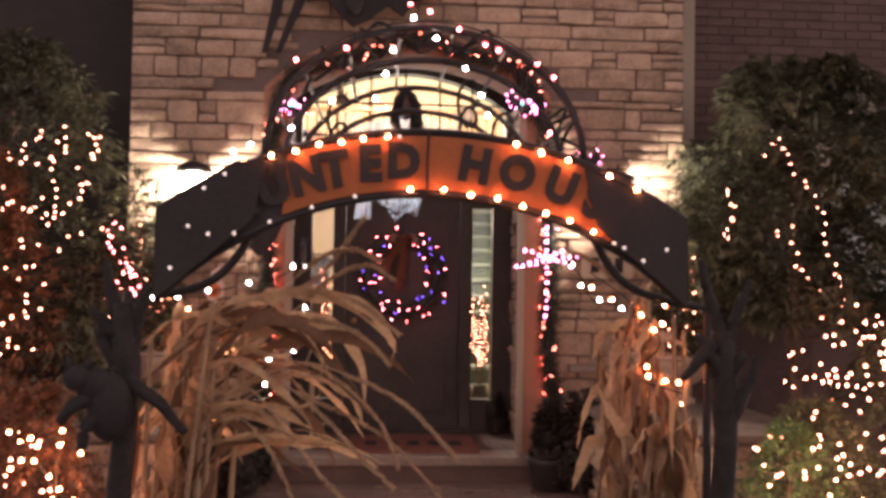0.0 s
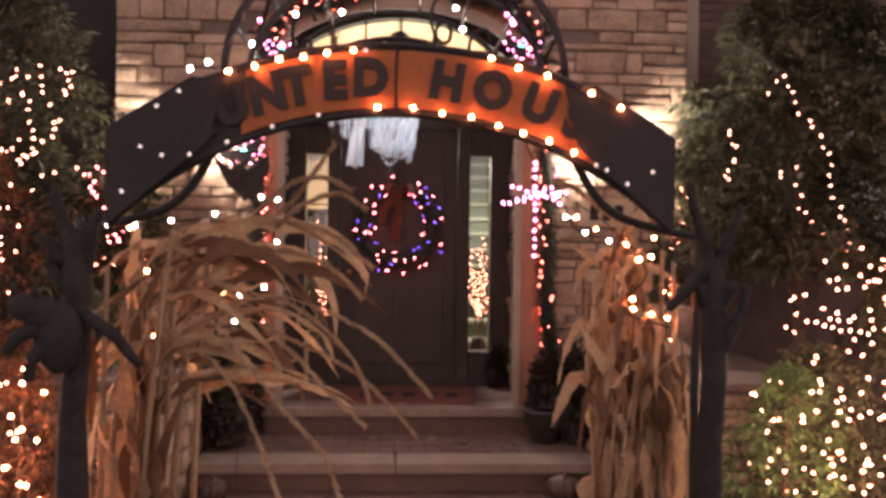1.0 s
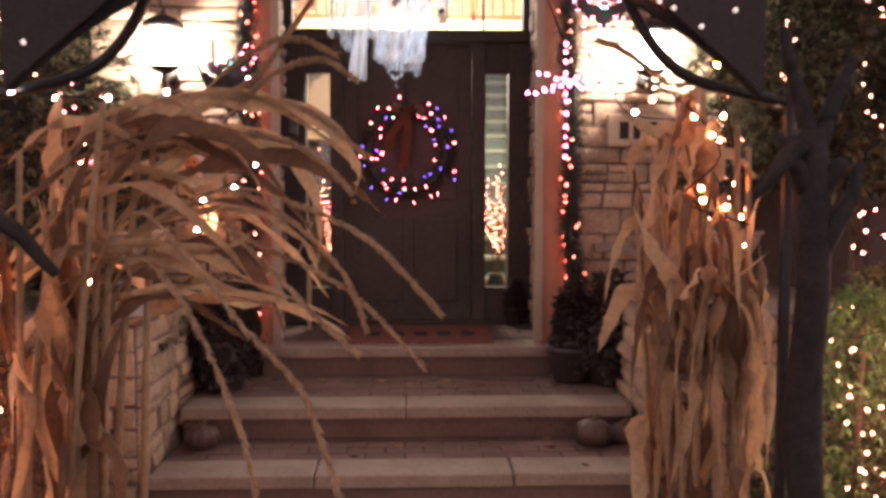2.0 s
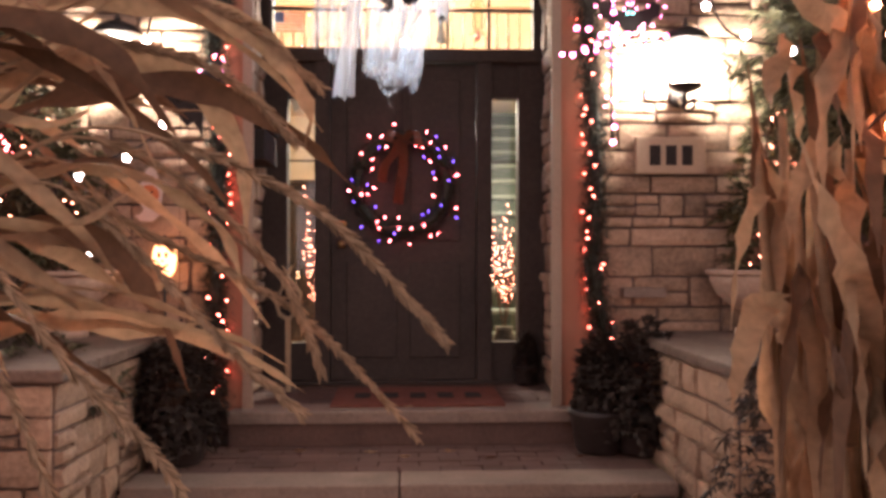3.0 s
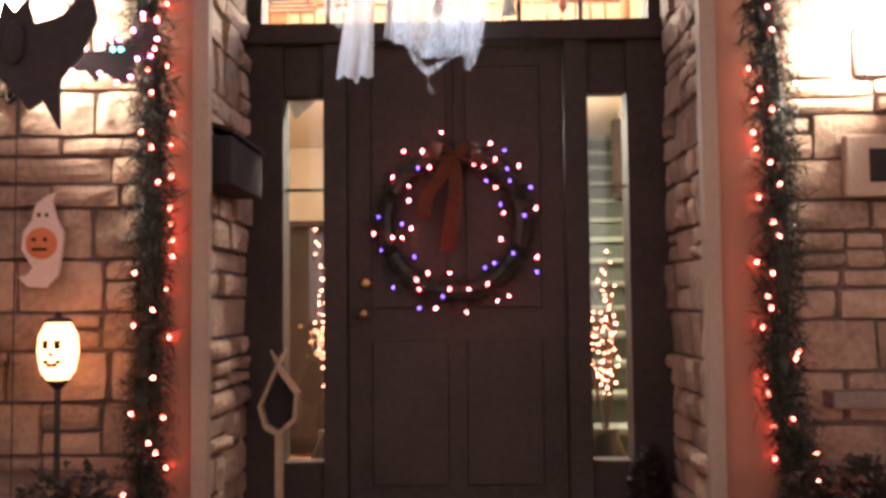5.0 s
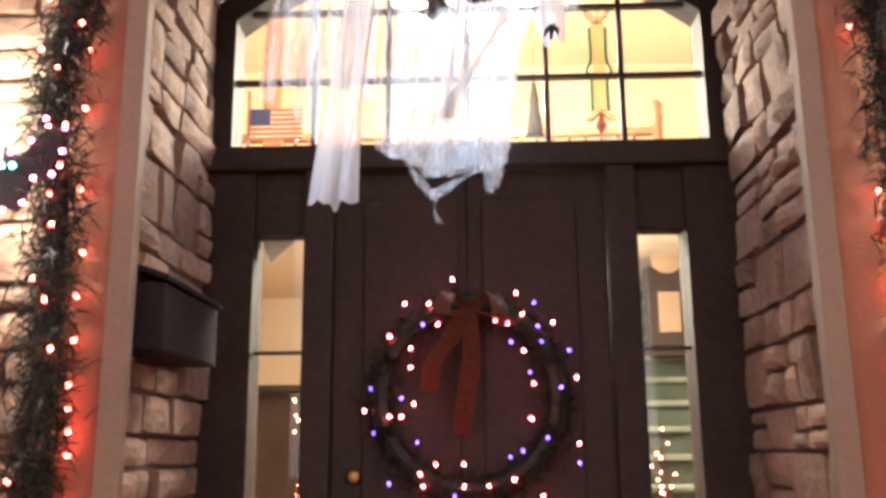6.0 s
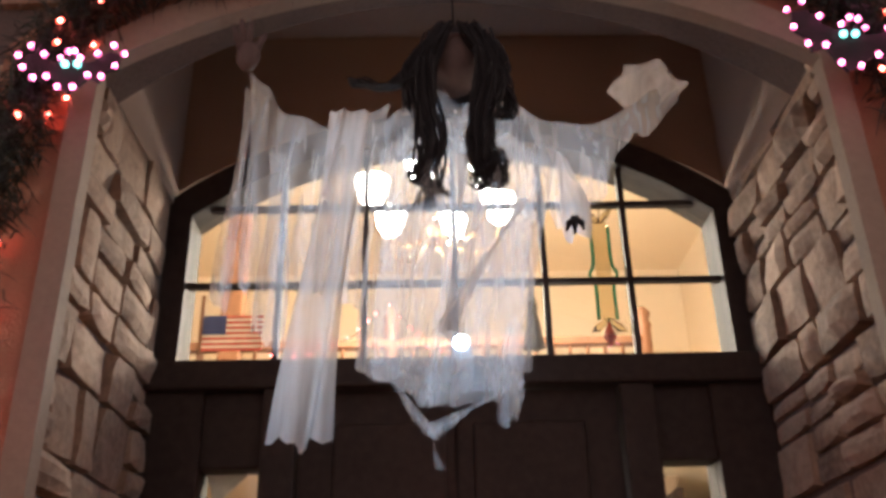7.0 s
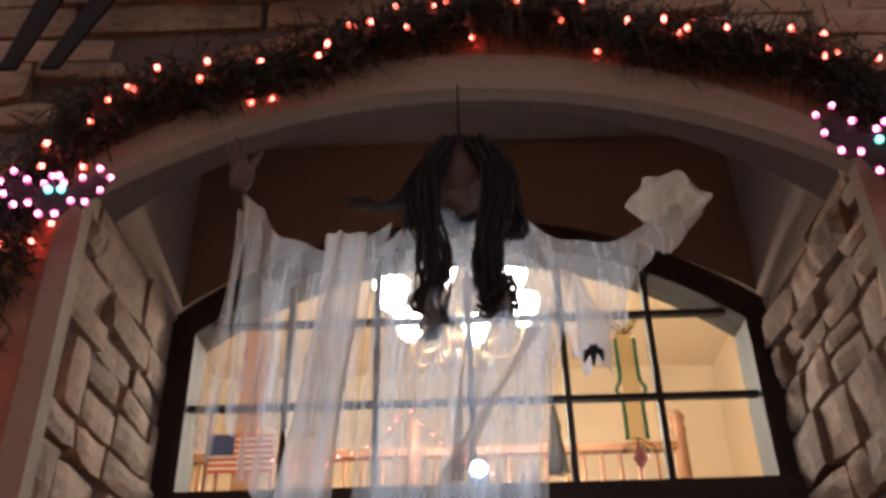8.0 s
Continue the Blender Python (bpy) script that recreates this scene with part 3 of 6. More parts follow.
for y, half, spring, apex in ((-4.80, 0.485, 1.63, 2.035), (-4.72, 0.43, 1.63, 1.955), (-3.92, 0.485, 1.63, 2.035), (-3.84, 0.43, 1.63, 1.955)):
    part("hoop", tube(hoop(half, spring, apex, y), 0.011, 8), BLACKMETAL, arbour, "black round-bar hoop", True)
for k in range(1, 9):
    a = math.pi * k / 9
    x, z = AX - 0.485 * math.cos(a), 1.63 + 0.405 * math.sin(a)
    part("rung", tube([(x, -4.80, z), (x, -3.92, z)], 0.006, 6), BLACKMETAL, arbour)
for s in (-1, 1):
    for y in (-4.82,):
        part("curved_brace", tube(smooth_line([(AX + s * 0.485, y, 1.63), (AX + s * 0.50, y, 1.44), (AX + s * 0.62, y, 1.26), (AX + s * 0.86, y, 1.19)], 6), 0.013, 8), BLACKMETAL, arbour, "", True)
        part("post", tube([(AX + s * 0.87, y, LOT), (AX + s * 0.87, y, 1.22)], 0.013, 8), BLACKMETAL, arbour)


# dead-tree posts beside the arbour
BARK = surface("black_bark", (0.024, 0.018, 0.016), 0.9, grain=40, vary=0.5, bump=0.9, coarse=12)


def dead_tree(name, x, y, lean, top, arms, label):
    th = thing(name, label, "tree prop", (x, y, LOT))
    n = 10
    body = [(x + lean * k / n + 0.008 * math.sin(k * 1.7), y + 0.008 * math.cos(k * 2.1), LOT + (top - LOT) * k / n) for k in range(n + 1)]
    bm = tube(body, [0.046 - 0.012 * k / n + 0.006 * math.sin(k * 2.3) for k in range(n + 1)], 12)
    part("trunk", bm, BARK, th, "", True)
    for p in arms:
        q = smooth_line(p, 4)
        part("branch", tube(q, [0.024 * (1 - 0.55 * k / (len(q) - 1)) for k in range(len(q))], 8), BARK, th, "", True)
    return th


dead_tree("dead_tree_post", 0.845, -4.9, 0.0, 1.13,
          [[(0.845, -4.9, 1.06), (0.82, -4.9, 1.17), (0.79, -4.9, 1.26), (0.775, -4.9, 1.34)], [(0.845, -4.9, 1.06), (0.875, -4.9, 1.16), (0.90, -4.9, 1.22), (0.925, -4.9, 1.28)],
           [(0.86, -4.9, 0.86), (0.89, -4.92, 0.93), (0.92, -4.92, 0.99), (0.935, -4.92, 1.06)], [(0.83, -4.9, 1.0), (0.80, -4.92, 1.05), (0.775, -4.92, 1.07), (0.76, -4.92, 1.12)],
           [(0.80, -4.93, 1.10), (0.77, -4.93, 1.06), (0.74, -4.93, 1.02), (0.71, -4.93, 0.99)], [(0.86, -4.9, 1.0), (0.89, -4.92, 1.05), (0.905, -4.92, 1.06)]],
          "dead black tree trunk with stubby bare branches")
dead_tree("dead_tree_post", -0.905, -4.9, 0.01, 1.19,
          [[(-0.905, -4.9, 1.10), (-0.93, -4.9, 1.20), (-0.945, -4.9, 1.25), (-0.955, -4.9, 1.31)], [(-0.89, -4.9, 1.05), (-0.865, -4.9, 1.12), (-0.845, -4.92, 1.2), (-0.83, -4.92, 1.24)],
           [(-0.89, -4.9, 0.97), (-0.84, -4.95, 0.95), (-0.78, -4.95, 0.91), (-0.74, -4.95, 0.86), (-0.71, -4.95, 0.83)], [(-0.92, -4.9, 1.1), (-0.97, -4.9, 1.15), (-1.0, -4.9, 1.17)],
           [(-0.92, -4.9, 1.02), (-0.96, -4.9, 1.09), (-0.965, -4.9, 1.13)]],
          "dead black tree trunk with stubby bare branches")
# black cat crouching on the trunk
bm = ball((-0.915, -4.975, 0.905), 0.066, sub=3, squash=(0.95, 0.75, 1.45))
ball((-0.95, -4.985, 0.965), 0.05, bm, 3, (1.1, 0.8, 1.0))
ball((-0.99, -5.0, 0.985), 0.04, bm, 3, (1.05, 0.85, 0.95))
for dx in (-0.022, 0.02):
    tube([(-0.99 + dx, -5.0, 1.01), (-0.99 + dx * 1.5, -5.0, 1.052)], [0.016, 0.002], 8, bm)
tube(smooth_line([(-0.96, -5.0, 0.93), (-1.0, -5.02, 0.91), (-1.03, -5.02, 0.87)], 4), [0.022 - 0.001 * k for k in range(9)], 8, bm)
tube(smooth_line([(-0.94, -5.0, 0.88), (-0.965, -5.02, 0.85), (-0.97, -5.02, 0.80)], 4), [0.022 - 0.001 * k for k in range(9)], 8, bm)
single("black_cat_prop", bm, BLACK, "black felt cat clinging to the dead tree trunk", "cat prop", True)

# vines, bulbs and hanging bits on the hoops
for k in range(7):
    a0 = random.uniform(0.15, 2.6)
    pts = []
    for j in range(7):
        a = a0 + j * 0.13
        r = 0.47 + random.uniform(-0.05, 0.03)
        pts.append((AX - r * math.cos(a), -4.78 + random.uniform(-0.04, 0.3) * (j % 2), 1.63 + 0.40 * r / 0.47 * math.sin(a) + random.uniform(-0.03, 0.03)))
    part("vine", tube(smooth_line(pts, 4), 0.006, 5), BARK, arbour)
for cx, cz in ((0.13, 1.86), (-0.27, 1.80), (0.24, 1.76)):
    pts = [(AX + cx + 0.035 * math.cos(t * 0.9) * (1 - t * 0.03), -4.74, cz - t * 0.012 + 0.05 * math.sin(t * 0.9)) for t in range(16)]
    part("curled_vine", tube(smooth_line(pts, 3), 0.006, 5), BARK, arbour)
hl = thing("string_lights", "string of white and red bulbs wound over the arbour", "string lights", (AX, -4.8, 2.04), "lights on the arbour")
for x, z, kind in ((-0.09, 2.06, "white"), (-0.02, 2.0, "white"), (-0.15, 1.96, "white"), (0.07, 1.91, "white"), (-0.17, 1.885, "white"), (-0.20, 1.81, "white"), (-0.33, 1.80, "white"),
                   (0.12, 1.83, "white"), (0.14, 1.77, "white"), (-0.45, 1.715, "white"), (-0.57, 1.66, "white"), (-0.62, 1.64, "white"), (-0.585, 1.61, "orange"),
                   (-0.10, 2.10, "red"), (-0.04, 2.08, "red"), (0.05, 2.03, "red"), (0.13, 1.985, "red"), (0.17, 1.97, "red"), (0.29, 1.93, "red"), (0.34, 1.89, "red"), (-0.29, 1.96, "red"),
                   (-0.44, 1.92, "red"), (0.28, 1.80, "pink"), (0.265, 1.815, "pink"), (0.285, 1.79, "pink"), (0.33, 1.72, "red"), (-0.43, 1.78, "pink")):
    bulb(kind, (x, -4.815, z), hl)
part("wire", tube(hoop(0.49, 1.63, 2.05, -4.815), 0.0025, 4), BLACK, hl)

# ---- corn stalks tied to the arbour ----
HUSK = leafy("dry_corn_leaf", (0.50, 0.315, 0.185), 0.6, 0.5)
BROWNHUSK = leafy("weathered_corn_leaf", (0.17, 0.085, 0.045), 0.5, 0.25)
TASSEL = leafy("dry_corn_tassel", (0.38, 0.235, 0.135), 0.3, 0.2)


def ribbon(points, width, bm, fold=0.35, twist=0.0):
    """A dry leaf: a creased strip, broad in the middle, that twists along its line."""
    P = smooth_line(points, 5)
    n = len(P)
    rows = []
    ph = random.uniform(0, 6)
    side0 = Vector((random.uniform(-0.5, 0.5), random.uniform(-1, 1), random.uniform(-0.3, 0.3))).normalized()
    for i, p in enumerate(P):
        d = (P[min(i + 1, n - 1)] - P[max(i - 1, 0)]).normalized()
        s = (side0 - d * side0.dot(d)).normalized()
        s = Matrix.Rotation(twist * i / n, 3, d) @ s
        nn = d.cross(s)
        t = i / (n - 1)
        w = 1.1 * width * (min(1, 0.45 + 2.2 * t) * (1 - t ** 2.2) + 0.03) * (1 + 0.12 * math.sin(i * 1.9))
        wob = 0.45 * w * math.sin(i * 1.7 + ph)
        rows.append([bm.verts.new(p - s * w + nn * (w * fold + wob)), bm.verts.new(p), bm.verts.new(p + s * w + nn * (w * fold - wob))])
    for A, B in zip(rows, rows[1:]):
        bm.faces.new((A[0], A[1], B[1], B[0]))
        bm.faces.new((A[1], A[2], B[2], B[1]))


def tassel(points, bm, barbs=420, length=0.022, r=0.0026, start=0.3):
    """A seed head: a stem whose outer part is set with short pointed spikelets."""
    P = smooth_line(points, 6)
    n = len(P)
    tube(P, [r * (1.2 - 0.8 * i / n) for i in range(n)], 5, bm)
    for k in range(barbs):
        t = start + (1 - start) * k / barbs
        i = min(int(t * (n - 1)), n - 2)
        p = P[i].lerp(P[i + 1], t * (n - 1) - i)
        d = (P[i + 1] - P[i]).normalized()
        out = Vector((random.uniform(-1, 1), random.uniform(-1, 1), random.uniform(-1, 1)))
        out = (out - d * out.dot(d)).normalized()
        L = length * random.uniform(0.6, 1.2)
        tube([p, p + d * L * 0.6 + out * L * 0.22, p + d * L + out * L * 0.42], [0.0012, 0.0021, 0.0005], 4, bm)


def corn_stalk(x, y, lean, top, leaves, heads, label):
    th = thing("corn_stalk", label, "corn stalk", (x, y, LOT), "corn stalks at the arbour")
    n = 9
    line = [(x + lean[0] * (k / n) ** 2, y + lean[1] * (k / n) ** 2, LOT + (top - LOT) * k / n) for k in range(n + 1)]
    part("stem", tube(line, [0.014 - 0.007 * k / n for k in range(n + 1)], 7), TASSEL, th, "", True)
    for pts, w in leaves:
        bm = bmesh.new()
        ribbon(pts, w, bm, random.uniform(0.2, 0.6), random.uniform(-3.2, 3.2))
        part("leaf", bm, BROWNHUSK if random.random() < 0.42 else HUSK, th, "", True)
    for pts in heads:
        bm = bmesh.new()
        tassel(pts, bm)
        tagged(part("seed_head", bm, TASSEL, th), kind="stuff")
    return th


def arching(x, y, z, reach, rise, drop, dy):
    """A leaf line that rises from its stalk, bends over and hangs."""
    k = 1 if reach > 0 else -1
    return [(x, y, z), (x + reach * 0.25, y + dy * 0.2, z + rise * 0.8), (x + reach * 0.55, y + dy * 0.5, z + rise), (x + reach * 0.85, y + dy * 0.8, z + rise * 0.4 - drop * 0.3), (x + reach, y + dy, z - drop)]


rs = random.Random(7)
CL = "dry tan corn stalk with curled papery leaves beside the arbour"
for i in range(11):
    x, y = -0.91 + 0.018 * i + rs.uniform(-0.02, 0.02), -4.62 + rs.uniform(-0.13, 0.13)
    leaves = []
    for k in range(5):
        z = rs.uniform(0.6, 1.12)
        if rs.random() < 0.62:
            leaves.append((arching(x, y, z, rs.uniform(0.25, 0.7), rs.uniform(0.06, 0.2), rs.uniform(-0.12, 0.1), rs.uniform(-0.02, 0.25)), rs.uniform(0.012, 0.022)))
        else:
            leaves.append(([(x, y, z - 0.3), (x + rs.uniform(-0.03, 0.05), y - 0.03, z - 0.1), (x + rs.uniform(-0.05, 0.1), y - 0.05, z + rs.uniform(0.0, 0.18))], rs.uniform(0.014, 0.026)))
    for k in range(3):
        z = rs.uniform(-0.25, 0.5)
        leaves.append(([(x, y, z + 0.25), (x + rs.uniform(-0.06, 0.06), y - 0.06, z + 0.12), (x + rs.uniform(-0.08, 0.08), y - 0.08, z - rs.uniform(0.05, 0.3))], rs.uniform(0.016, 0.03)))
    corn_stalk(x, y, (rs.uniform(0.02, 0.12), 0), rs.uniform(0.95, 1.2), leaves, [], CL)
# long seed heads that lean over the walk
heads = [
    [(-0.62, -4.62, 0.92), (-0.42, -4.68, 1.0), (-0.267, -4.74, 0.97), (-0.117, -4.75, 0.90), (-0.035, -4.75, 0.83), (0.025, -4.75, 0.765), (0.06, -4.75, 0.725)],
    [(-0.66, -4.62, 0.9), (-0.50, -4.58, 0.97), (-0.40, -4.56, 0.88), (-0.24, -4.55, 0.80), (-0.12, -4.55, 0.72), (0.03, -4.55, 0.56)],
    [(-0.72, -4.75, 0.8), (-0.58, -4.88, 0.95), (-0.47, -4.95, 0.89), (-0.35, -4.95, 0.73), (-0.24, -4.95, 0.61), (-0.19, -4.95, 0.5), (-0.15, -4.95, 0.37)],
    [(-0.68, -4.6, 1.1), (-0.5, -4.57, 1.2), (-0.38, -4.55, 1.27), (-0.30, -4.55, 1.37), (-0.24, -4.54, 1.46)],
    [(-0.60, -4.6, 1.12), (-0.42, -4.55, 1.22), (-0.25, -4.55, 1.19), (-0.12, -4.53, 1.09)],
    [(-0.70, -4.7, 0.75), (-0.60, -4.8, 0.85), (-0.50, -4.85, 0.78), (-0.42, -4.85, 0.62), (-0.36, -4.85, 0.45), (-0.33, -4.85, 0.3)],
    [(-0.60, -4.65, 1.05), (-0.44, -4.6, 1.17), (-0.33, -4.6, 1.27), (-0.22, -4.58, 1.31), (-0.14, -4.58, 1.27)],
    [(-0.62, -4.62, 0.92), (-0.46, -4.6, 1.0), (-0.30, -4.58, 0.93), (-0.17, -4.57, 0.80), (-0.11, -4.57, 0.66)],
    [(-0.64, -4.64, 0.86), (-0.48, -4.66, 0.93), (-0.34, -4.68, 0.83), (-0.22, -4.68, 0.70), (-0.13, -4.68, 0.62)],
    [(-0.60, -4.6, 1.02), (-0.46, -4.6, 1.12), (-0.32, -4.6, 1.12), (-0.22, -4.6, 1.07), (-0.15, -4.6, 1.0)],
    [(-0.62, -4.62, 1.10), (-0.48, -4.6, 1.24), (-0.36, -4.58, 1.34), (-0.27, -4.56, 1.36), (-0.19, -4.56, 1.33)],
]
big = [
    ([(-0.80, -4.62, 0.98), (-0.60, -4.6, 1.16), (-0.42, -4.57, 1.21), (-0.22, -4.55, 1.17), (-0.13, -4.55, 1.06), (-0.135, -4.55, 0.99)], 0.026),
    ([(-0.76, -4.6, 0.85), (-0.55, -4.6, 1.02), (-0.33, -4.57, 1.08), (-0.16, -4.55, 1.02), (-0.06, -4.55, 0.93)], 0.024),
    ([(-0.78, -4.65, 0.8), (-0.6, -4.6, 0.93), (-0.4, -4.6, 0.96), (-0.26, -4.58, 0.88), (-0.22, -4.58, 0.78)], 0.022),
    ([(-0.72, -4.6, 0.9), (-0.55, -4.58, 1.1), (-0.36, -4.56, 1.13), (-0.24, -4.56, 1.0), (-0.22, -4.56, 0.85)], 0.026),
    ([(-0.80, -4.6, 0.7), (-0.62, -4.58, 0.86), (-0.45, -4.57, 0.86), (-0.36, -4.57, 0.76), (-0.3, -4.57, 0.62)], 0.024),
    ([(-0.70, -4.7, 1.0), (-0.55, -4.72, 1.14), (-0.38, -4.72, 1.1), (-0.28, -4.72, 0.98)], 0.022),
    ([(-0.82, -4.7, 0.95), (-0.80, -4.72, 1.1), (-0.78, -4.72, 1.22)], 0.024),
    ([(-0.75, -4.68, 0.3), (-0.72, -4.75, 0.42), (-0.66, -4.78, 0.40), (-0.64, -4.78, 0.2), (-0.6, -4.78, 0.05)], 0.022),
]
corn_stalk(-0.66, -4.6, (0.05, 0), 1.12, big, heads, "dry corn stalk with long seed heads leaning over the walk")

for i in range(10):
    x, y = 0.62 + 0.026 * i + rs.uniform(-0.02, 0.02), -4.58 + rs.uniform(-0.12, 0.12)
    leaves = []
    for k in range(5):
        z = rs.uniform(0.55, 1.05)
        if rs.random() < 0.4:
            leaves.append((arching(x, y, z, -rs.uniform(0.1, 0.24), rs.uniform(0.06, 0.2), rs.uniform(-0.05, 0.12), -rs.uniform(0.18, 0.34)), rs.uniform(0.012, 0.024)))
        else:
            leaves.append(([(x, y, z - 0.35), (x + rs.uniform(-0.05, 0.04), y - 0.03, z - 0.1), (x + rs.uniform(-0.1, 0.08), y - 0.05, z + rs.uniform(0.0, 0.22))], rs.uniform(0.014, 0.028)))
    for k in range(5):
        z = rs.uniform(-0.35, 0.6)
        leaves.append(([(x, y, z + 0.25), (x + rs.uniform(-0.06, 0.06), y - 0.06, z + 0.12), (x + rs.uniform(-0.09, 0.06), y - 0.09, z - rs.uniform(0.05, 0.3))], rs.uniform(0.018, 0.032)))
    corn_stalk(x, y, (rs.uniform(-0.1, 0.02), 0), rs.uniform(0.95, 1.2), leaves, [], CL)
big = [
    ([(0.72, -4.6, 1.0), (0.62, -4.7, 1.13), (0.52, -4.82, 1.13), (0.43, -4.88, 1.17)], 0.02),
    ([(0.70, -4.62, 0.65), (0.60, -4.76, 0.78), (0.51, -4.86, 0.88), (0.46, -4.9, 0.97)], 0.022),
    ([(0.74, -4.6, 0.95), (0.68, -4.66, 1.1), (0.66, -4.68, 1.2), (0.70, -4.68, 1.28)], 0.028),
    ([(0.72, -4.6, 0.85), (0.66, -4.66, 1.05), (0.60, -4.76, 1.12), (0.535, -4.82, 1.02), (0.52, -4.84, 0.88)], 0.024),
    ([(0.66, -4.62, 0.55), (0.58, -4.78, 0.66), (0.49, -4.86, 0.80)], 0.022),
    ([(0.66, -4.66, 0.2), (0.56, -4.82, 0.24), (0.5, -4.86, 0.18), (0.49, -4.86, 0.08)], 0.024),
]
corn_stalk(0.70, -4.62, (0, 0), 1.25, big, [[(0.72, -4.6, 1.15), (0.62, -4.58, 1.26), (0.52, -4.56, 1.34), (0.47, -4.56, 1.36)]], CL)
# bulbs among the leaves
light_string("string_lights", [(0.52, -4.55, 1.3), (0.62, -4.72, 1.2), (0.70, -4.75, 1.08), (0.62, -4.74, 0.98), (0.78, -4.72, 0.92)], 7, "orange", "string of orange bulbs among the corn leaves", 0.03)
light_string("string_lights", [(0.72, -4.5, 1.32), (0.80, -4.5, 1.2), (0.84, -4.5, 0.9), (0.80, -4.46, 0.5), (0.86, -4.46, 0.1)], 14, "orange", "string of orange bulbs among the corn leaves", 0.03)
light_string("string_lights", [(-0.95, -4.45, 1.2), (-0.80, -4.45, 1.1), (-0.86, -4.42, 0.7), (-0.82, -4.4, 0.2), (-0.9, -4.45, -0.2)], 16, "orange", "string of orange bulbs behind the corn leaves", 0.03)
light_string("string_lights", [(-0.86, -4.93, 1.21), (-0.72, -4.5, 1.22), (-0.5, -4.4, 1.28), (-0.44, -4.4, 1.38)], 5, "white", "string of white bulbs under the arbour", 0.01)
light_string("string_lights", [(0.46, -4.4, 1.36), (0.52, -4.4, 1.29), (0.58, -4.4, 1.2), (0.80, -4.4, 1.18)], 5, "white", "string of white bulbs under the arbour", 0.01)
light_string("string_lights", [(-0.42, -4.25, 1.36), (-0.46, -4.25, 1.2), (-0.44, -4.25, 1.05), (-0.6, -4.3, 0.95), (-0.5, -4.3, 0.8)], 8, "white", "string of white bulbs behind the corn leaves", 0.02)
light_string("string_lights", [(-0.95, -4.78, 0.9), (-0.93, -4.8, 0.5), (-0.9, -4.8, 0.1), (-0.84, -4.78, -0.3)], 8, "orange", "string of orange bulbs beside the corn stalks", 0.03)

# ---- entrance decorations ----
TINSEL = leafy("dark_tinsel", (0.026, 0.027, 0.019), 0.6, 0.1)
TINSEL.node_tree.nodes["Principled BSDF"].inputs["Roughness"].default_value = 0.35


def needles(line, count, radius, length, name, material, parent, droop=0.5, width=0.0017, seed=3):
    """Short strands standing out all round a line, as one mesh."""
    r = np.random.RandomState(seed)
    P = spread(line, count)
    vs, fs = [], []
    for p in P:
        d = Vector(r.normal(size=3)).normalized()
        q = p + Vector(r.normal(size=3)) * radius * 0.35
        tip = q + d * length * r.uniform(0.5, 1.2) + Vector((0, 0, -droop * length * r.uniform(0, 1)))
        s = d.cross(Vector(r.normal(size=3))).normalized() * width
        mid = (q + tip) / 2 + Vector((0, 0, 0.15 * length * droop))
        k = len(vs)
        vs += [q - s, q + s, mid + s, mid - s, tip]
        fs += [(k, k + 1, k + 2, k + 3), (k + 3, k + 2, k + 4)]
    me = bpy.data.meshes.new(name)
    me.from_pydata(vs, [], fs)
    me.materials.append(material)
    return tagged(part(name, me, None, parent), kind="stuff")


GL = [(-1.02, -1.03, 0.02), (-1.0, -1.03, 0.4), (-1.0, -1.03, 0.74), (-0.99, -1.03, 1.12), (-0.99, -1.03, 1.67), (-1.02, -1.03, 1.95), (-0.97, -1.03, 2.3), (-0.9, -1.03, 2.6), (-0.74, -1.03, 2.77),
      (-0.42, -1.03, 2.84), (-0.22, -1.03, 2.93), (0.0, -1.03, 3.0), (0.2, -1.03, 2.99), (0.38, -1.03, 2.91), (0.6, -1.03, 2.87), (0.78, -1.03, 2.82), (0.92, -1.03, 2.62), (1.0, -1.03, 2.3),
      (1.02, -1.03, 1.9), (1.05, -1.03, 1.25), (1.04, -1.03, 0.73), (1.09, -1.03, 0.4), (1.12, -1.04, 0.05), (1.13, -1.05, -0.12)]
garland = thing("tinsel_garland", "bushy black-green tinsel garland with red lights round the entrance arch", "garland", (0, -1.03, 3.0))
gl_line = smooth_line(GL, 6)
part("core", tube(gl_line, 0.03, 6), TINSEL, garland)
needles(gl_line, 36000, 0.085, 0.062, "tinsel", TINSEL, garland)
rg = random.Random(11)
for p in spread(gl_line, 140):
    if rg.random() < 0.22:
        inward = (Vector((0, p.y, min(p.z, 2.3))) - p).normalized() * rg.uniform(0.04, 0.065)
        bulb("amber", Vector((p.x + inward.x, -0.992, p.z + inward.z)), garland)
    else:
        bulb("amber", p + Vector((rg.uniform(-0.06, 0.06), -0.045 + rg.uniform(-0.02, 0.035), rg.uniform(-0.03, 0.03))), garland)

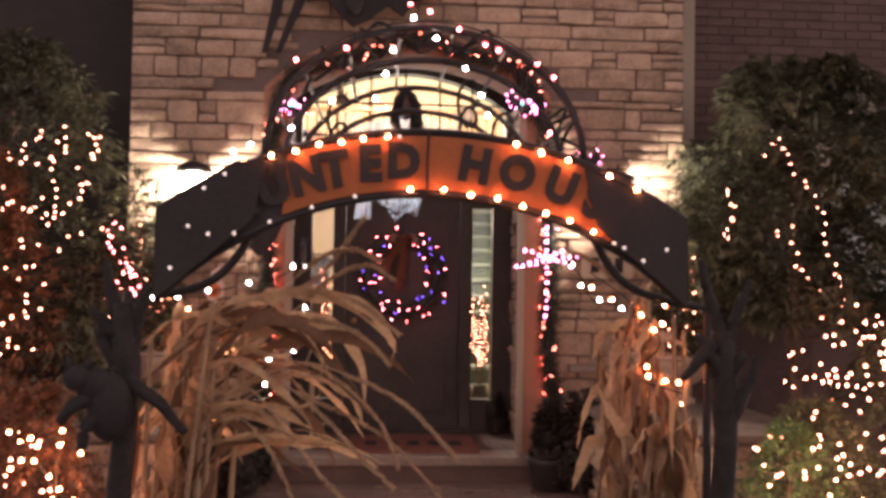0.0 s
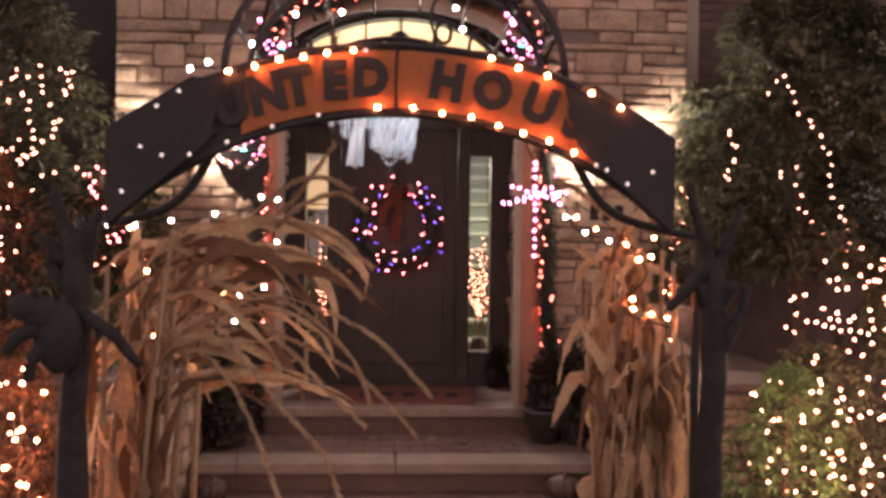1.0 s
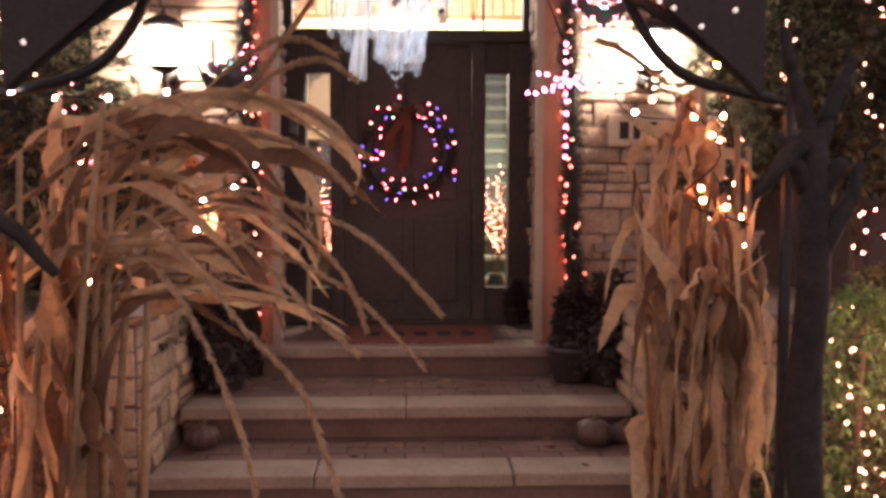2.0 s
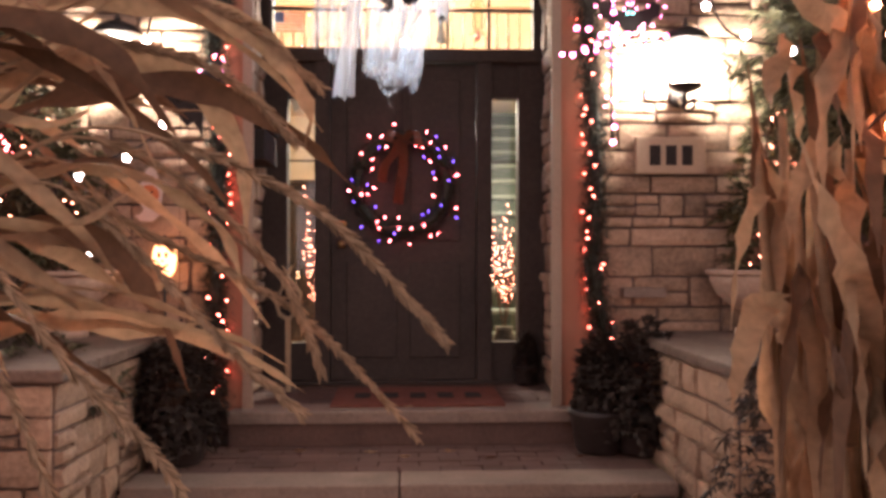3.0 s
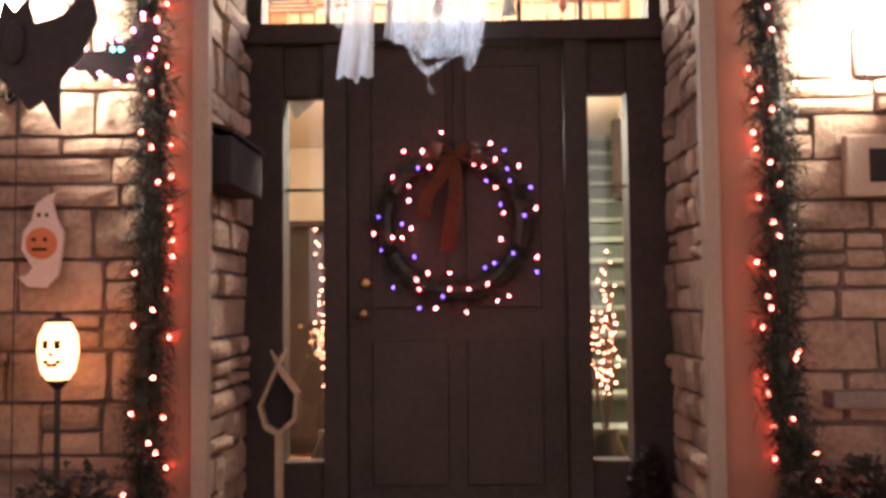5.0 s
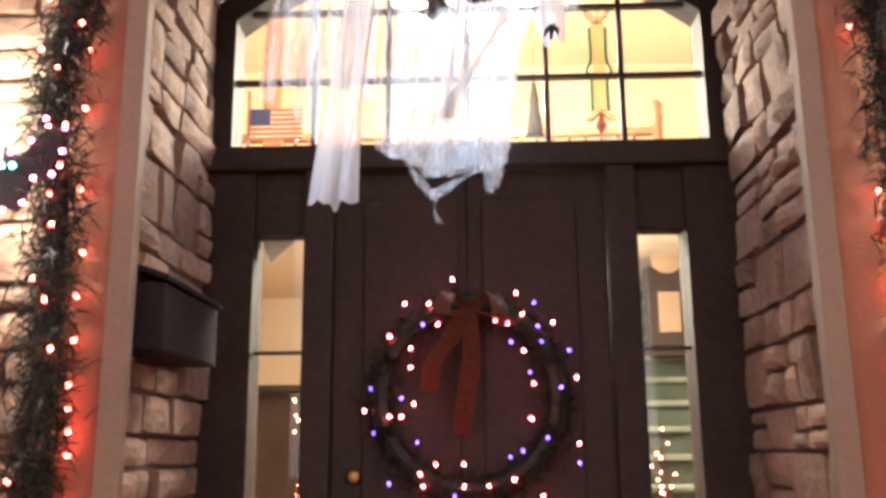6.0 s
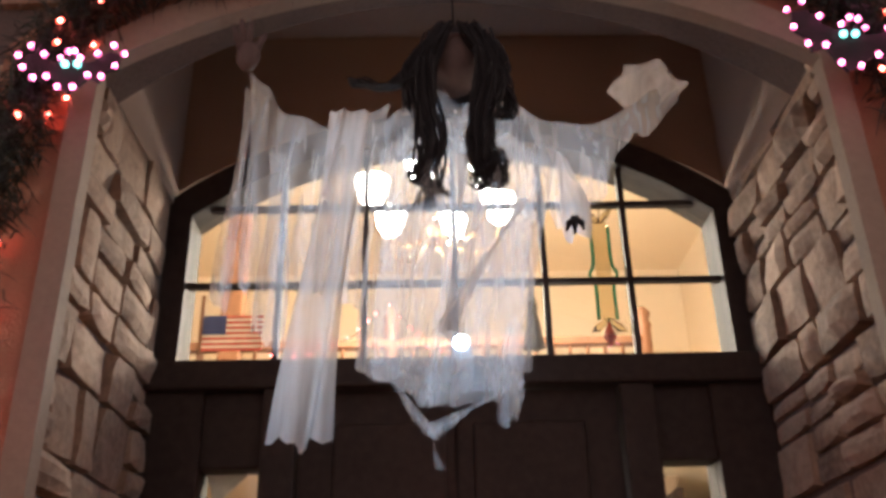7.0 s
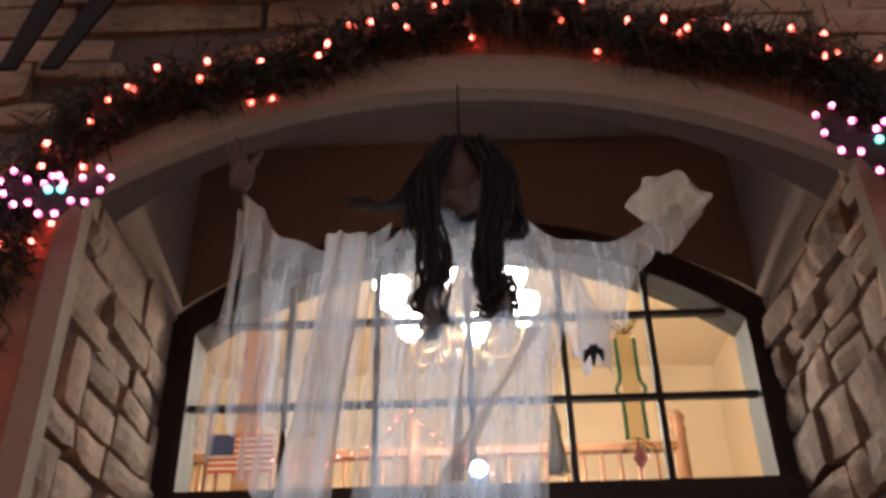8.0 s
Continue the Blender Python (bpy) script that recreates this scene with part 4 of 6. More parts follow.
# wreath on the door
wreath = thing("door_wreath", "dark wreath with red and violet lights and a brown bow", "wreath", (-0.01, -0.09, 1.28))
ring = [(-0.01 + 0.295 * math.sin(a), -0.085, 1.285 + 0.30 * math.cos(a)) for a in [k * math.tau / 40 for k in range(41)]]
part("core", tube(ring, 0.035, 8), TINSEL, wreath)
needles([Vector(p) for p in ring], 4200, 0.075, 0.05, "tinsel", TINSEL, wreath, 0.1, seed=5)
for x, z in ((-0.22, 1.59), (-0.14, 1.59), (-0.11, 1.52), (-0.27, 1.48), (-0.2, 1.44), (-0.2, 1.38), (-0.35, 1.24), (-0.27, 1.22), (-0.23, 1.22), (-0.19, 1.26), (-0.12, 1.07), (-0.17, 1.04), (-0.16, 1.0),
             (-0.09, 0.92), (-0.03, 1.07), (-0.03, 1.0), (0.05, 1.0), (0.04, 0.9), (0.13, 1.02), (0.17, 0.95), (0.22, 0.97), (0.19, 1.21), (0.2, 1.32), (0.17, 1.43), (0.17, 1.55), (0.15, 1.62), (0.27, 1.52),
             (0.34, 1.34), (0.34, 1.13), (-0.06, 1.67), (0.08, 1.53), (0.12, 1.52)):
    bulb("red", (x, -0.125, z), wreath)
for x, z in ((-0.16, 1.52), (-0.33, 1.31), (-0.32, 1.17), (-0.23, 1.28), (-0.18, 1.14), (-0.27, 1.01), (-0.16, 0.92), (-0.06, 0.97), (0.12, 1.09), (0.16, 1.11), (0.24, 1.15), (0.34, 1.07), (0.29, 1.31),
             (0.32, 1.43), (0.23, 1.46), (0.22, 1.51), (0.21, 1.59), (0.13, 1.46), (0.19, 1.36)):
    bulb("violet", (x, -0.12, z), wreath)
BOW = surface("brown_ribbon", (0.22, 0.085, 0.05), 0.6, grain=80, vary=0.3, bump=0.2)
bm = bmesh.new()
for pts, w in (([(-0.02, -0.13, 1.56), (-0.06, -0.14, 1.48), (-0.12, -0.14, 1.40), (-0.14, -0.13, 1.30)], 0.028), ([(-0.01, -0.13, 1.56), (0.0, -0.14, 1.42), (-0.02, -0.14, 1.28), (-0.035, -0.13, 1.16)], 0.03),
               ([(-0.01, -0.13, 1.57), (-0.07, -0.16, 1.62), (-0.09, -0.15, 1.55), (-0.01, -0.13, 1.57)], 0.025), ([(0.0, -0.13, 1.57), (0.07, -0.16, 1.62), (0.09, -0.15, 1.54), (0.0, -0.13, 1.57)], 0.025)):
    P = smooth_line(pts, 5)
    rows = [(bm.verts.new(p + Vector((-w, 0.004 * math.sin(i), 0.2 * w))), bm.verts.new(p + Vector((w, 0, -0.2 * w)))) for i, p in enumerate(P)]
    for A, B in zip(rows, rows[1:]):
        bm.faces.new((A[0], A[1], B[1], B[0]))
bmesh.ops.solidify(bm, geom=bm.faces[:], thickness=0.002)
part("bow", bm, BOW, wreath, "brown ribbon bow", True)
part("hanger", tube([(-0.01, -0.09, 1.62), (-0.01, -0.03, 1.85), (-0.01, -0.03, 2.07)], 0.004, 5), BLACK, wreath)

# hanging ghost figure
VEIL = gauze("white_gauze", (0.52, 0.47, 0.45), 0.62)
LACE = gauze("white_lace", (0.44, 0.37, 0.34), 0.3)
HAIR = surface("black_hair", (0.013, 0.010, 0.010), 0.85, grain=200, vary=0.3, bump=0.1)
MASK = surface("grey_mask", (0.09, 0.055, 0.045), 0.7, grain=60, vary=0.25, bump=0.3)
ghost_bm = bmesh.new()


def drape(top, foot, material, nx=18, nz=22, folds=5, depth=0.02, ragged=0.0, y=-1.03, belly=0.0):
    """A hanging sheet between two lines of (x, z), with folds that deepen downwards."""
    T, B = smooth_line([(x, 0, z) for x, z in top], 6), smooth_line([(x, 0, z) for x, z in foot], 6)
    T, B = spread(T, nx), spread(B, nx)
    ph = random.uniform(0, 6)
    grid = []
    for i in range(nx):
        col = []
        end = 1 + (random.uniform(-ragged, ragged) if ragged else 0)
        for j in range(nz):
            v = j / (nz - 1) * end
            p = T[i].lerp(B[i], v)
            p.y = y + depth * (0.4 + v) * math.sin(ph + folds * math.tau * i / nx + 0.9 * v) + 0.3 * depth * math.sin(7 * v + i) - belly * math.sin(math.pi * i / (nx - 1)) * math.sin(math.pi * min(v, 1) * 0.7)
            p.x += 0.008 * math.sin(5 * v + i * 0.7)
            col.append(ghost_bm.verts.new(p))
        grid.append(col)
    for A, C in zip(grid, grid[1:]):
        for j in range(nz - 1):
            f = ghost_bm.faces.new((A[j], C[j], C[j + 1], A[j + 1]))
            f.material_index, f.smooth = material, True


def lump(bm_part, material):
    n = len(ghost_bm.faces)
    join(ghost_bm, bm_part)
    ghost_bm.faces.ensure_lookup_table()
    for f in ghost_bm.faces[n:]:
        f.material_index, f.smooth = material, True


drape([(-0.21, 2.35), (-0.12, 2.42), (-0.02, 2.46), (0.08, 2.43), (0.19, 2.32)], [(-0.22, 1.81), (-0.1, 1.79), (0.0, 1.79), (0.105, 1.80)], 0, 30, 24, 3, 0.03, 0.006, -1.02, 0.10)
drape([(-0.20, 2.36), (-0.02, 2.45), (0.18, 2.34)], [(-0.2, 1.83), (-0.05, 1.80), (0.1, 1.82)], 0, 22, 20, 2, 0.03, 0.006, -0.93, -0.05)
drape([(-0.21, 1.83), (-0.1, 1.83), (0.02, 1.83), (0.105, 1.84)], [(-0.20, 1.80), (-0.13, 1.755), (-0.04, 1.735), (0.05, 1.745), (0.09, 1.79)], 0, 22, 8, 2, 0.02, 0.06, -1.06, 0.02)
drape([(-0.20, 1.82), (-0.14, 1.80)], [(-0.095, 1.69), (-0.075, 1.67)], 0, 6, 10, 1, 0.008, 0.0, -1.07)
drape([(-0.10, 1.71), (-0.073, 1.70)], [(-0.070, 1.625), (-0.063, 1.622)], 0, 4, 8, 1, 0.004, 0.0, -1.072)
drape([(0.05, 1.77), (0.03, 1.75)], [(-0.09, 1.70), (-0.09, 1.67)], 0, 6, 10, 1, 0.006, 0.0, -1.065)
drape([(0.015, 1.80), (0.09, 1.82)], [(0.045, 1.705), (0.075, 1.72)], 0, 8, 8, 1, 0.01, 0.12, -1.05)
drape([(0.085, 2.15), (0.115, 2.14)], [(-0.075, 1.87), (-0.055, 1.855)], 1, 5, 16, 1, 0.012, 0.0, -1.09)
drape([(-0.03, 2.25), (0.0, 2.25)], [(-0.05, 1.87), (-0.035, 1.87)], 1, 4, 16, 1, 0.008, 0.0, -1.09)
drape([(-0.475, 2.51), (-0.43, 2.46), (-0.36, 2.38), (-0.27, 2.36), (-0.16, 2.42)], [(-0.46, 2.02), (-0.40, 1.98), (-0.30, 1.96), (-0.22, 1.95)], 0, 22, 22, 4, 0.025, 0.08, -1.03, 0.03)
drape([(-0.475, 2.46), (-0.44, 2.40)], [(-0.50, 1.97), (-0.47, 1.93)], 0, 6, 14, 1, 0.01, 0.05, -1.04)
drape([(-0.42, 2.30), (-0.36, 2.30)], [(-0.42, 1.90), (-0.36, 1.84)], 0, 7, 14, 1, 0.01, 0.1, -1.02)
drape([(-0.29, 2.38), (-0.25, 2.38), (-0.21, 2.37)], [(-0.38, 1.675), (-0.31, 1.67), (-0.255, 1.685)], 1, 12, 26, 2, 0.015, 0.02, -1.06)
drape([(0.10, 2.42), (0.20, 2.36), (0.31, 2.38), (0.38, 2.43), (0.46, 2.50)], [(0.17, 2.12), (0.24, 2.14), (0.34, 2.30), (0.47, 2.41)], 0, 18, 14, 3, 0.02, 0.06, -1.02, 0.02)
drape([(0.16, 2.30), (0.22, 2.27)], [(0.19, 2.08), (0.25, 2.09)], 1, 8, 12, 1, 0.012, 0.1, -1.03)
drape([(0.34, 2.50), (0.42, 2.52), (0.49, 2.46)], [(0.30, 2.42), (0.38, 2.40), (0.47, 2.42)], 1, 10, 8, 2, 0.02, 0.05, -1.03, 0.04)
lump(ball((-0.02, -1.03, 2.51), 0.062, sub=3, squash=(0.95, 0.9, 1.35)), 3)
lump(ball((-0.02, -0.995, 2.525), 0.095, sub=3, squash=(1.0, 0.75, 1.2)), 2)
for x0, pts in ((0, [(-0.06, 2.56), (-0.10, 2.45), (-0.09, 2.33), (-0.085, 2.25), (-0.10, 2.20), (-0.075, 2.17), (-0.09, 2.13)]), (0, [(0.03, 2.56), (0.06, 2.44), (0.035, 2.33), (0.03, 2.25), (0.055, 2.20), (0.035, 2.17), (0.015, 2.20)]),
                (0, [(-0.04, 2.58), (-0.08, 2.48), (-0.075, 2.36), (-0.06, 2.27), (-0.075, 2.20), (-0.06, 2.15)]), (0, [(0.01, 2.58), (0.045, 2.48), (0.03, 2.36), (0.02, 2.27), (0.03, 2.2), (0.06, 2.22), (0.05, 2.26)]),
                (0, [(-0.08, 2.5), (-0.14, 2.42), (-0.20, 2.42), (-0.23, 2.43)]), (0, [(0.06, 2.50), (0.07, 2.42), (0.085, 2.36), (0.07, 2.33)]), (0, [(-0.07, 2.53), (-0.115, 2.44), (-0.11, 2.36)]), (0, [(0.05, 2.53), (0.07, 2.46), (0.055, 2.4)])):
    q = smooth_line([(x, -1.085 - 0.01 * (i % 2), z) for i, (x, z) in enumerate(pts)], 6)
    for k in range(30):
        o = Vector((random.uniform(-0.026, 0.026), random.uniform(-0.014, 0.014), 0))
        lump(tube([p + o * (0.4 + 0.6 * abs(math.sin(i * 0.35 + k))) for i, p in enumerate(q)], [0.0032 * (1 - 0.5 * i / len(q)) for i in range(len(q))], 6), 2)
for dx, dz in ((-0.012, -0.02), (0.0, -0.028), (0.014, -0.018)):
    lump(tube([(0.21 - dx * 0.5, -1.045, 2.125), (0.208 + dx, -1.05, 2.11), (0.205 + dx * 1.3, -1.055, 2.11 + dz)], [0.005, 0.007, 0.002], 6), 2)
# mitt-shaped ends of the arm
lump(ball((-0.475, -1.03, 2.545), 0.03, sub=2, squash=(0.9, 0.5, 1.4)), 3)
for k, (dx, dz) in enumerate(((-0.04, 0.07), (-0.022, 0.085), (0.0, 0.08), (0.035, 0.045))):
    lump(tube([(-0.475 + dx * 0.4, -1.03, 2.56), (-0.475 + dx, -1.03, 2.56 + dz)], [0.010, 0.005], 6), 3)
lump(tube([(-0.02, -1.0, 2.62), (-0.02, -1.0, 2.80)], 0.0025, 5), 2)
single("hanging_ghost_doll", ghost_bm, (VEIL, LACE, HAIR, MASK), "hanging white gauze ghost doll with long black hair", "ghost doll")
lamp_bm = ball((0.01, -0.095, 2.205), 0.022, sub=2, squash=(1, 0.6, 1))
led = thing("led_spotlight", "small blue-white spotlight on the transom ledge", "spotlight", (0.01, -0.06, 2.168))
part("lens", lamp_bm, glow("blue_white_led", (0.55, 0.8, 1.0), 260.0), led, "glowing blue-white lens", True)
part("housing", box(-0.02, 0.04, -0.085, -0.03, 2.168, 2.232, 0.006), BLACK, led)


# ---- wall lanterns, plaque and cut-outs ----
SHADE = glow("frosted_lamp_glass", (1.0, 0.88, 0.68), 9.0)


def wall_lantern(x, label):
    th = thing("wall_lantern", label, "wall lamp", (x, -0.96, 1.7), "porch lanterns")
    part("back_plate", lathe([(0.05, 0), (0.055, 0.01), (0.03, 0.02)], (0, 0, 0), 18), BLACKMETAL, th, "", True).matrix_basis = pose(x, -0.955, 1.70, 90)
    part("arm", tube(smooth_line([(x, -0.97, 1.70), (x, -1.05, 1.64), (x, -1.10, 1.66), (x, -1.11, 1.73)], 6), 0.01, 8), BLACKMETAL, th, "", True)
    part("scroll", tube(smooth_line([(x, -1.0, 1.68), (x + 0.03, -1.03, 1.62), (x + 0.07, -1.05, 1.64), (x + 0.06, -1.05, 1.68), (x + 0.035, -1.05, 1.66)], 5), 0.007, 6), BLACKMETAL, th, "", True)
    # cup made extra wide to block the lamp's light from steps and capstones
    part("cup", lathe([(0.02, 0), (0.055, 0.012), (0.09, 0.03), (0.098, 0.042)], (x, -1.11, 1.705), 24), BLACKMETAL, th, "", True)
    sh = part("glass_shade", lathe([(0.05, 0), (0.085, 0.05), (0.10, 0.12), (0.095, 0.18), (0.06, 0.235), (0.02, 0.255)], (x, -1.11, 1.74), 20), SHADE, th, "glowing frosted glass shade", True)
    sh.visible_shadow = False
    part("hood", lathe([(0.125, 0.0), (0.128, 0.012), (0.10, 0.045), (0.04, 0.07), (0.012, 0.08)], (x, -1.11, 1.985), 24), BLACKMETAL, th, "black metal hood", True)
    part("finial", lathe([(0.012, 0), (0.018, 0.01), (0.006, 0.025), (0.009, 0.035), (0.003, 0.05)], (x, -1.11, 2.063), 12), BLACKMETAL, th, "", True)


wall_lantern(1.52, "black iron wall lantern with a glowing frosted shade on the stone")
wall_lantern(-1.50, "black iron wall lantern with a glowing frosted shade on the stone")
plaque = thing("wall_plaque", "pale stone plaque with three dark marks", "plaque", (1.475, -0.965, 1.38))
part("tablet", box(1.28, 1.672, -0.995, -0.955, 1.278, 1.482, 0.008), CREAMPLATE, plaque)
for x in (1.385, 1.475, 1.565):
    part("mark", box(x - 0.03, x + 0.03, -1.0, -0.994, 1.325, 1.435, 0.002), BLACK, plaque, "dark plain bar")

CUT = surface("painted_plywood", (0.60, 0.45, 0.38), 0.7, grain=60, vary=0.15, bump=0.1)
PUMP = surface("painted_orange", (0.55, 0.16, 0.06), 0.7, grain=60, vary=0.2, bump=0.1)
cut = thing("ghost_cutout", "flat painted ghost cut-out holding an orange pumpkin on the stone wall", "wall decoration", (-1.36, -0.99, 1.17))
outline = [(-1.41, 1.013), (-1.348, 1.008), (-1.309, 1.047), (-1.298, 1.125), (-1.292, 1.192), (-1.32, 1.243), (-1.331, 1.293), (-1.32, 1.327), (-1.354, 1.31), (-1.387, 1.282), (-1.399, 1.232), (-1.427, 1.192), (-1.432, 1.136), (-1.393, 1.075), (-1.415, 1.047), (-1.443, 1.047)]
part("board", slab(outline, -1.0, -0.985), CUT, cut, "pale painted board")
part("pumpkin", lathe([(0.052, 0), (0.052, 0.006), (0.04, 0.01)], (0, 0, 0), 20), PUMP, cut, "orange painted pumpkin").matrix_basis = pose(-1.363, -1.0, 1.155, 90)
for dx, dz, w, h in ((-0.022, 0.012, 0.012, 0.012), (0.016, 0.012, 0.012, 0.012), (-0.003, -0.02, 0.05, 0.01)):
    part("mark", box(-1.363 + dx - w / 2, -1.363 + dx + w / 2, -1.014, -1.0095, 1.155 + dz - h / 2, 1.155 + dz + h / 2), BLACK, cut)
for dx in (-0.012, 0.014):
    part("mark", box(-1.362 + dx - 0.005, -1.362 + dx + 0.005, -1.004, -0.999, 1.243, 1.256), BLACK, cut)

# jack-o'-lantern on a stake
jack = thing("pumpkin_stake_lamp", "glowing orange pumpkin lamp on a black stake", "stake lamp", (-1.25, -1.12, -0.18))
part("lamp_shade", lathe([(0.03, 0), (0.052, 0.03), (0.062, 0.09), (0.058, 0.14), (0.04, 0.178), (0.03, 0.182)], (-1.25, -1.12, 0.715), 20), glow("pumpkin_glow", (1.0, 0.36, 0.12), 3.2), jack, "glowing pumpkin shade", True)
part("stake", tube([(-1.25, -1.12, -0.18), (-1.25, -1.12, 0.71)], 0.010, 8), BLACKMETAL, jack)
part("collar", lathe([(0.012, 0), (0.03, 0.02), (0.04, 0.03)], (-1.25, -1.12, 0.688), 16), BLACKMETAL, jack, "", True)
part("cap", lathe([(0.045, 0), (0.035, 0.012), (0.01, 0.018), (0.01, 0.035)], (-1.25, -1.12, 0.897), 16), BLACKMETAL, jack, "", True)
for dx, dz, a, b in ((-0.012, 0.115, 0.007, 0.014), (0.024, 0.115, 0.007, 0.014), (0.006, 0.085, 0.005, 0.006), (-0.012, 0.062, 0.006, 0.006), (0.0, 0.052, 0.008, 0.006), (0.014, 0.052, 0.008, 0.006), (0.028, 0.062, 0.006, 0.006)):
    part("face_mark", box(-1.25 + dx - a, -1.25 + dx + a, -1.19, -1.172, 0.715 + dz - b, 0.715 + dz + b, 0.002), BLACK, jack)

# lit bats and the cross of pink lights
def bat_outline(cx, cz, w, h, tilt=0.0):
    half = [(0.0, 0.25), (0.05, 0.5), (0.09, 0.25), (0.22, 0.3), (0.38, 0.55), (0.5, 0.45), (0.48, 0.1), (0.36, 0.0), (0.3, -0.25), (0.2, -0.12), (0.1, -0.35), (0.0, -0.5)]
    pts = half + [(-x, z) for x, z in half[-2:0:-1]]
    c, s = math.cos(tilt), math.sin(tilt)
    return [(cx + x * w * c - z * h * s, cz + x * w * s + z * h * c) for x, z in pts]


def lit_bat(cx, cz, y, w, h, tilt, label, eyes=True):
    th = thing("lit_bat", label, "bat decoration", (cx, y, cz), "bats with pink lights")
    o = bat_outline(cx, cz, w, h, tilt)
    part("body", slab(o, y, y + 0.008), BLACK, th, "black bat board")
    line = [(x, y - 0.012, z) for x, z in o + o[:1]]
    for p in spread(line, 18):
        bulb("pink", p + Vector((p.x - cx, 0, p.z - cz)) * 0.12, th)
    if eyes:
        for dx in (-0.012, 0.014):
            bulb("teal", (cx + dx, y - 0.006, cz + h * 0.18), th)


lit_bat(-1.08, 1.74, -1.10, 0.30, 0.17, 0.35, "black bat board edged with pink lights on the garland")
lit_bat(-0.83, 2.46, -1.09, 0.20, 0.10, 0.0, "black bat board edged with pink lights over the arch")
lit_bat(0.83, 2.51, -1.09, 0.26, 0.14, -0.25, "black bat board edged with pink lights over the arch")
lit_bat(1.22, 2.10, -1.10, 0.34, 0.18, 0.0, "black bat board edged with pink lights beside the lantern")
for x, n in ((1.10, 8), (1.31, 8)):
    light_string("string_lights", [(x, -1.10, 2.05), (x + 0.005, -1.10, 1.85), (x - 0.01, -1.10, 1.60)], n, "pink", "short drop of pink lights beside the lantern", 0.006)
cross = thing("lit_spider_drop", "drop of pink lights hung from the rear hoop of the arbour", "string lights", (0.53, -3.68, 1.36))
for a, b, n in (((0.40, 1.33), (0.66, 1.37), 10), ((0.44, 1.40), (0.64, 1.33), 8), ((0.53, 1.50), (0.535, 1.12), 12), ((0.46, 1.34), (0.60, 1.39), 6)):
    for k in range(n):
        t = k / (n - 1)
        bulb("pink", (a[0] + (b[0] - a[0]) * t, -3.68 + random.uniform(-0.02, 0.02), a[1] + (b[1] - a[1]) * t + random.uniform(-0.008, 0.008)), cross)
part("frame", tube([(0.40, -3.675, 1.33), (0.66, -3.675, 1.37)], 0.004, 5), BLACK, cross)
part("frame", tube([(0.53, -3.675, 1.12), (0.525, -3.68, 1.5), (0.42, -3.84, 1.68)], 0.004, 5), BLACK, cross)

# plain black bat on a thin rod beside the steps
sil = thing("bat_on_rod", "plain black cloth bat with one raised wing on a thin rod", "bat decoration", (-0.95, -2.0, -0.35))
wing = [(-0.18, 0.165), (-0.11, 0.075), (-0.045, 0.035), (-0.03, 0.095), (-0.005, 0.065), (0.025, 0.095), (0.04, 0.04), (0.10, 0.055), (0.165, 0.135), (0.18, 0.045), (0.145, -0.035), (0.10, -0.085), (0.10, -0.20), (0.06, -0.135), (0.03, -0.155), (-0.005, -0.11), (-0.06, -0.07), (-0.10, 0.0)]
part("wing_span", slab([(-0.955 + x, 1.535 + z) for x, z in wing], -2.006, -1.997, bevel=0.002), BLACK, sil)
part("body", ball((-0.955, -2.012, 1.53), 0.025, sub=3, squash=(0.9, 0.6, 2.0)), BLACK, sil, "", True)
part("rod", tube([(-0.95, -2.0, -0.35), (-0.953, -1.999, 0.6), (-0.955, -1.995, 1.5)], 0.0016, 5), BLACK, sil)

# mailbox, door mat and lantern frame
mail = thing("wall_mailbox", "black metal mailbox on the stone side of the entrance", "mailbox", (-0.82, -0.55, 1.4))
part("body", box(-0.90, -0.765, -0.88, -0.40, 1.36, 1.53, 0.008), BLACK, mail)
lid = box(-0.90, -0.755, -0.89, -0.39, 1.532, 1.546, 0.004)
for v in lid.verts:
    v.co.z += (-0.745 - v.co.x) * 0.35
part("lid", lid, BLACK, mail)
mat = thing("door_mat", "worn red-brown door mat with a faded dark pattern", "door mat", (0.1, -0.62, 0.0))
MATC = surface("red_brown_coir", (0.17, 0.06, 0.04), 0.95, grain=160, vary=0.4, bump=0.7, coarse=14)
part("pad", box(-0.40, 0.56, -0.98, -0.32, 0.001, 0.014, 0.004), MATC, mat)
for k in range(5):
    part("pattern", box(-0.28 + k * 0.16, -0.19 + k * 0.16, -0.74, -0.56, 0.0142, 0.0165), BLACK, mat, "faded dark pattern")
WOODP = surface("pale_wood", (0.38, 0.27, 0.17), 0.7, grain=40, vary=0.3, bump=0.2)
lf = thing("wooden_lantern", "pale wooden six-sided lantern frame on a post", "lantern", (-0.70, -0.4, 0.0))
hexa = [(-0.78, 0.545), (-0.705, 0.715), (-0.62, 0.60), (-0.63, 0.49), (-0.70, 0.43), (-0.755, 0.46)]
inner = [(-0.70 + (x + 0.70) * 0.82, 0.56 + (z - 0.56) * 0.82) for x, z in hexa]
part("frame", band(hexa + hexa[:1], inner + inner[:1], -0.42, -0.36), WOODP, lf)
part("backing", slab(inner, -0.38, -0.37), BLACK, lf, "black backing")
part("post", box(-0.715, -0.685, -0.405, -0.375, 0.0, 0.44, 0.003), WOODP, lf)
part("horn", tube([(-0.705, -0.39, 0.715), (-0.735, -0.39, 0.765)], [0.012, 0.004], 6), WOODP, lf)
part("horn", tube([(-0.70, -0.39, 0.715), (-0.675, -0.39, 0.77)], [0.012, 0.004], 6), WOODP, lf)
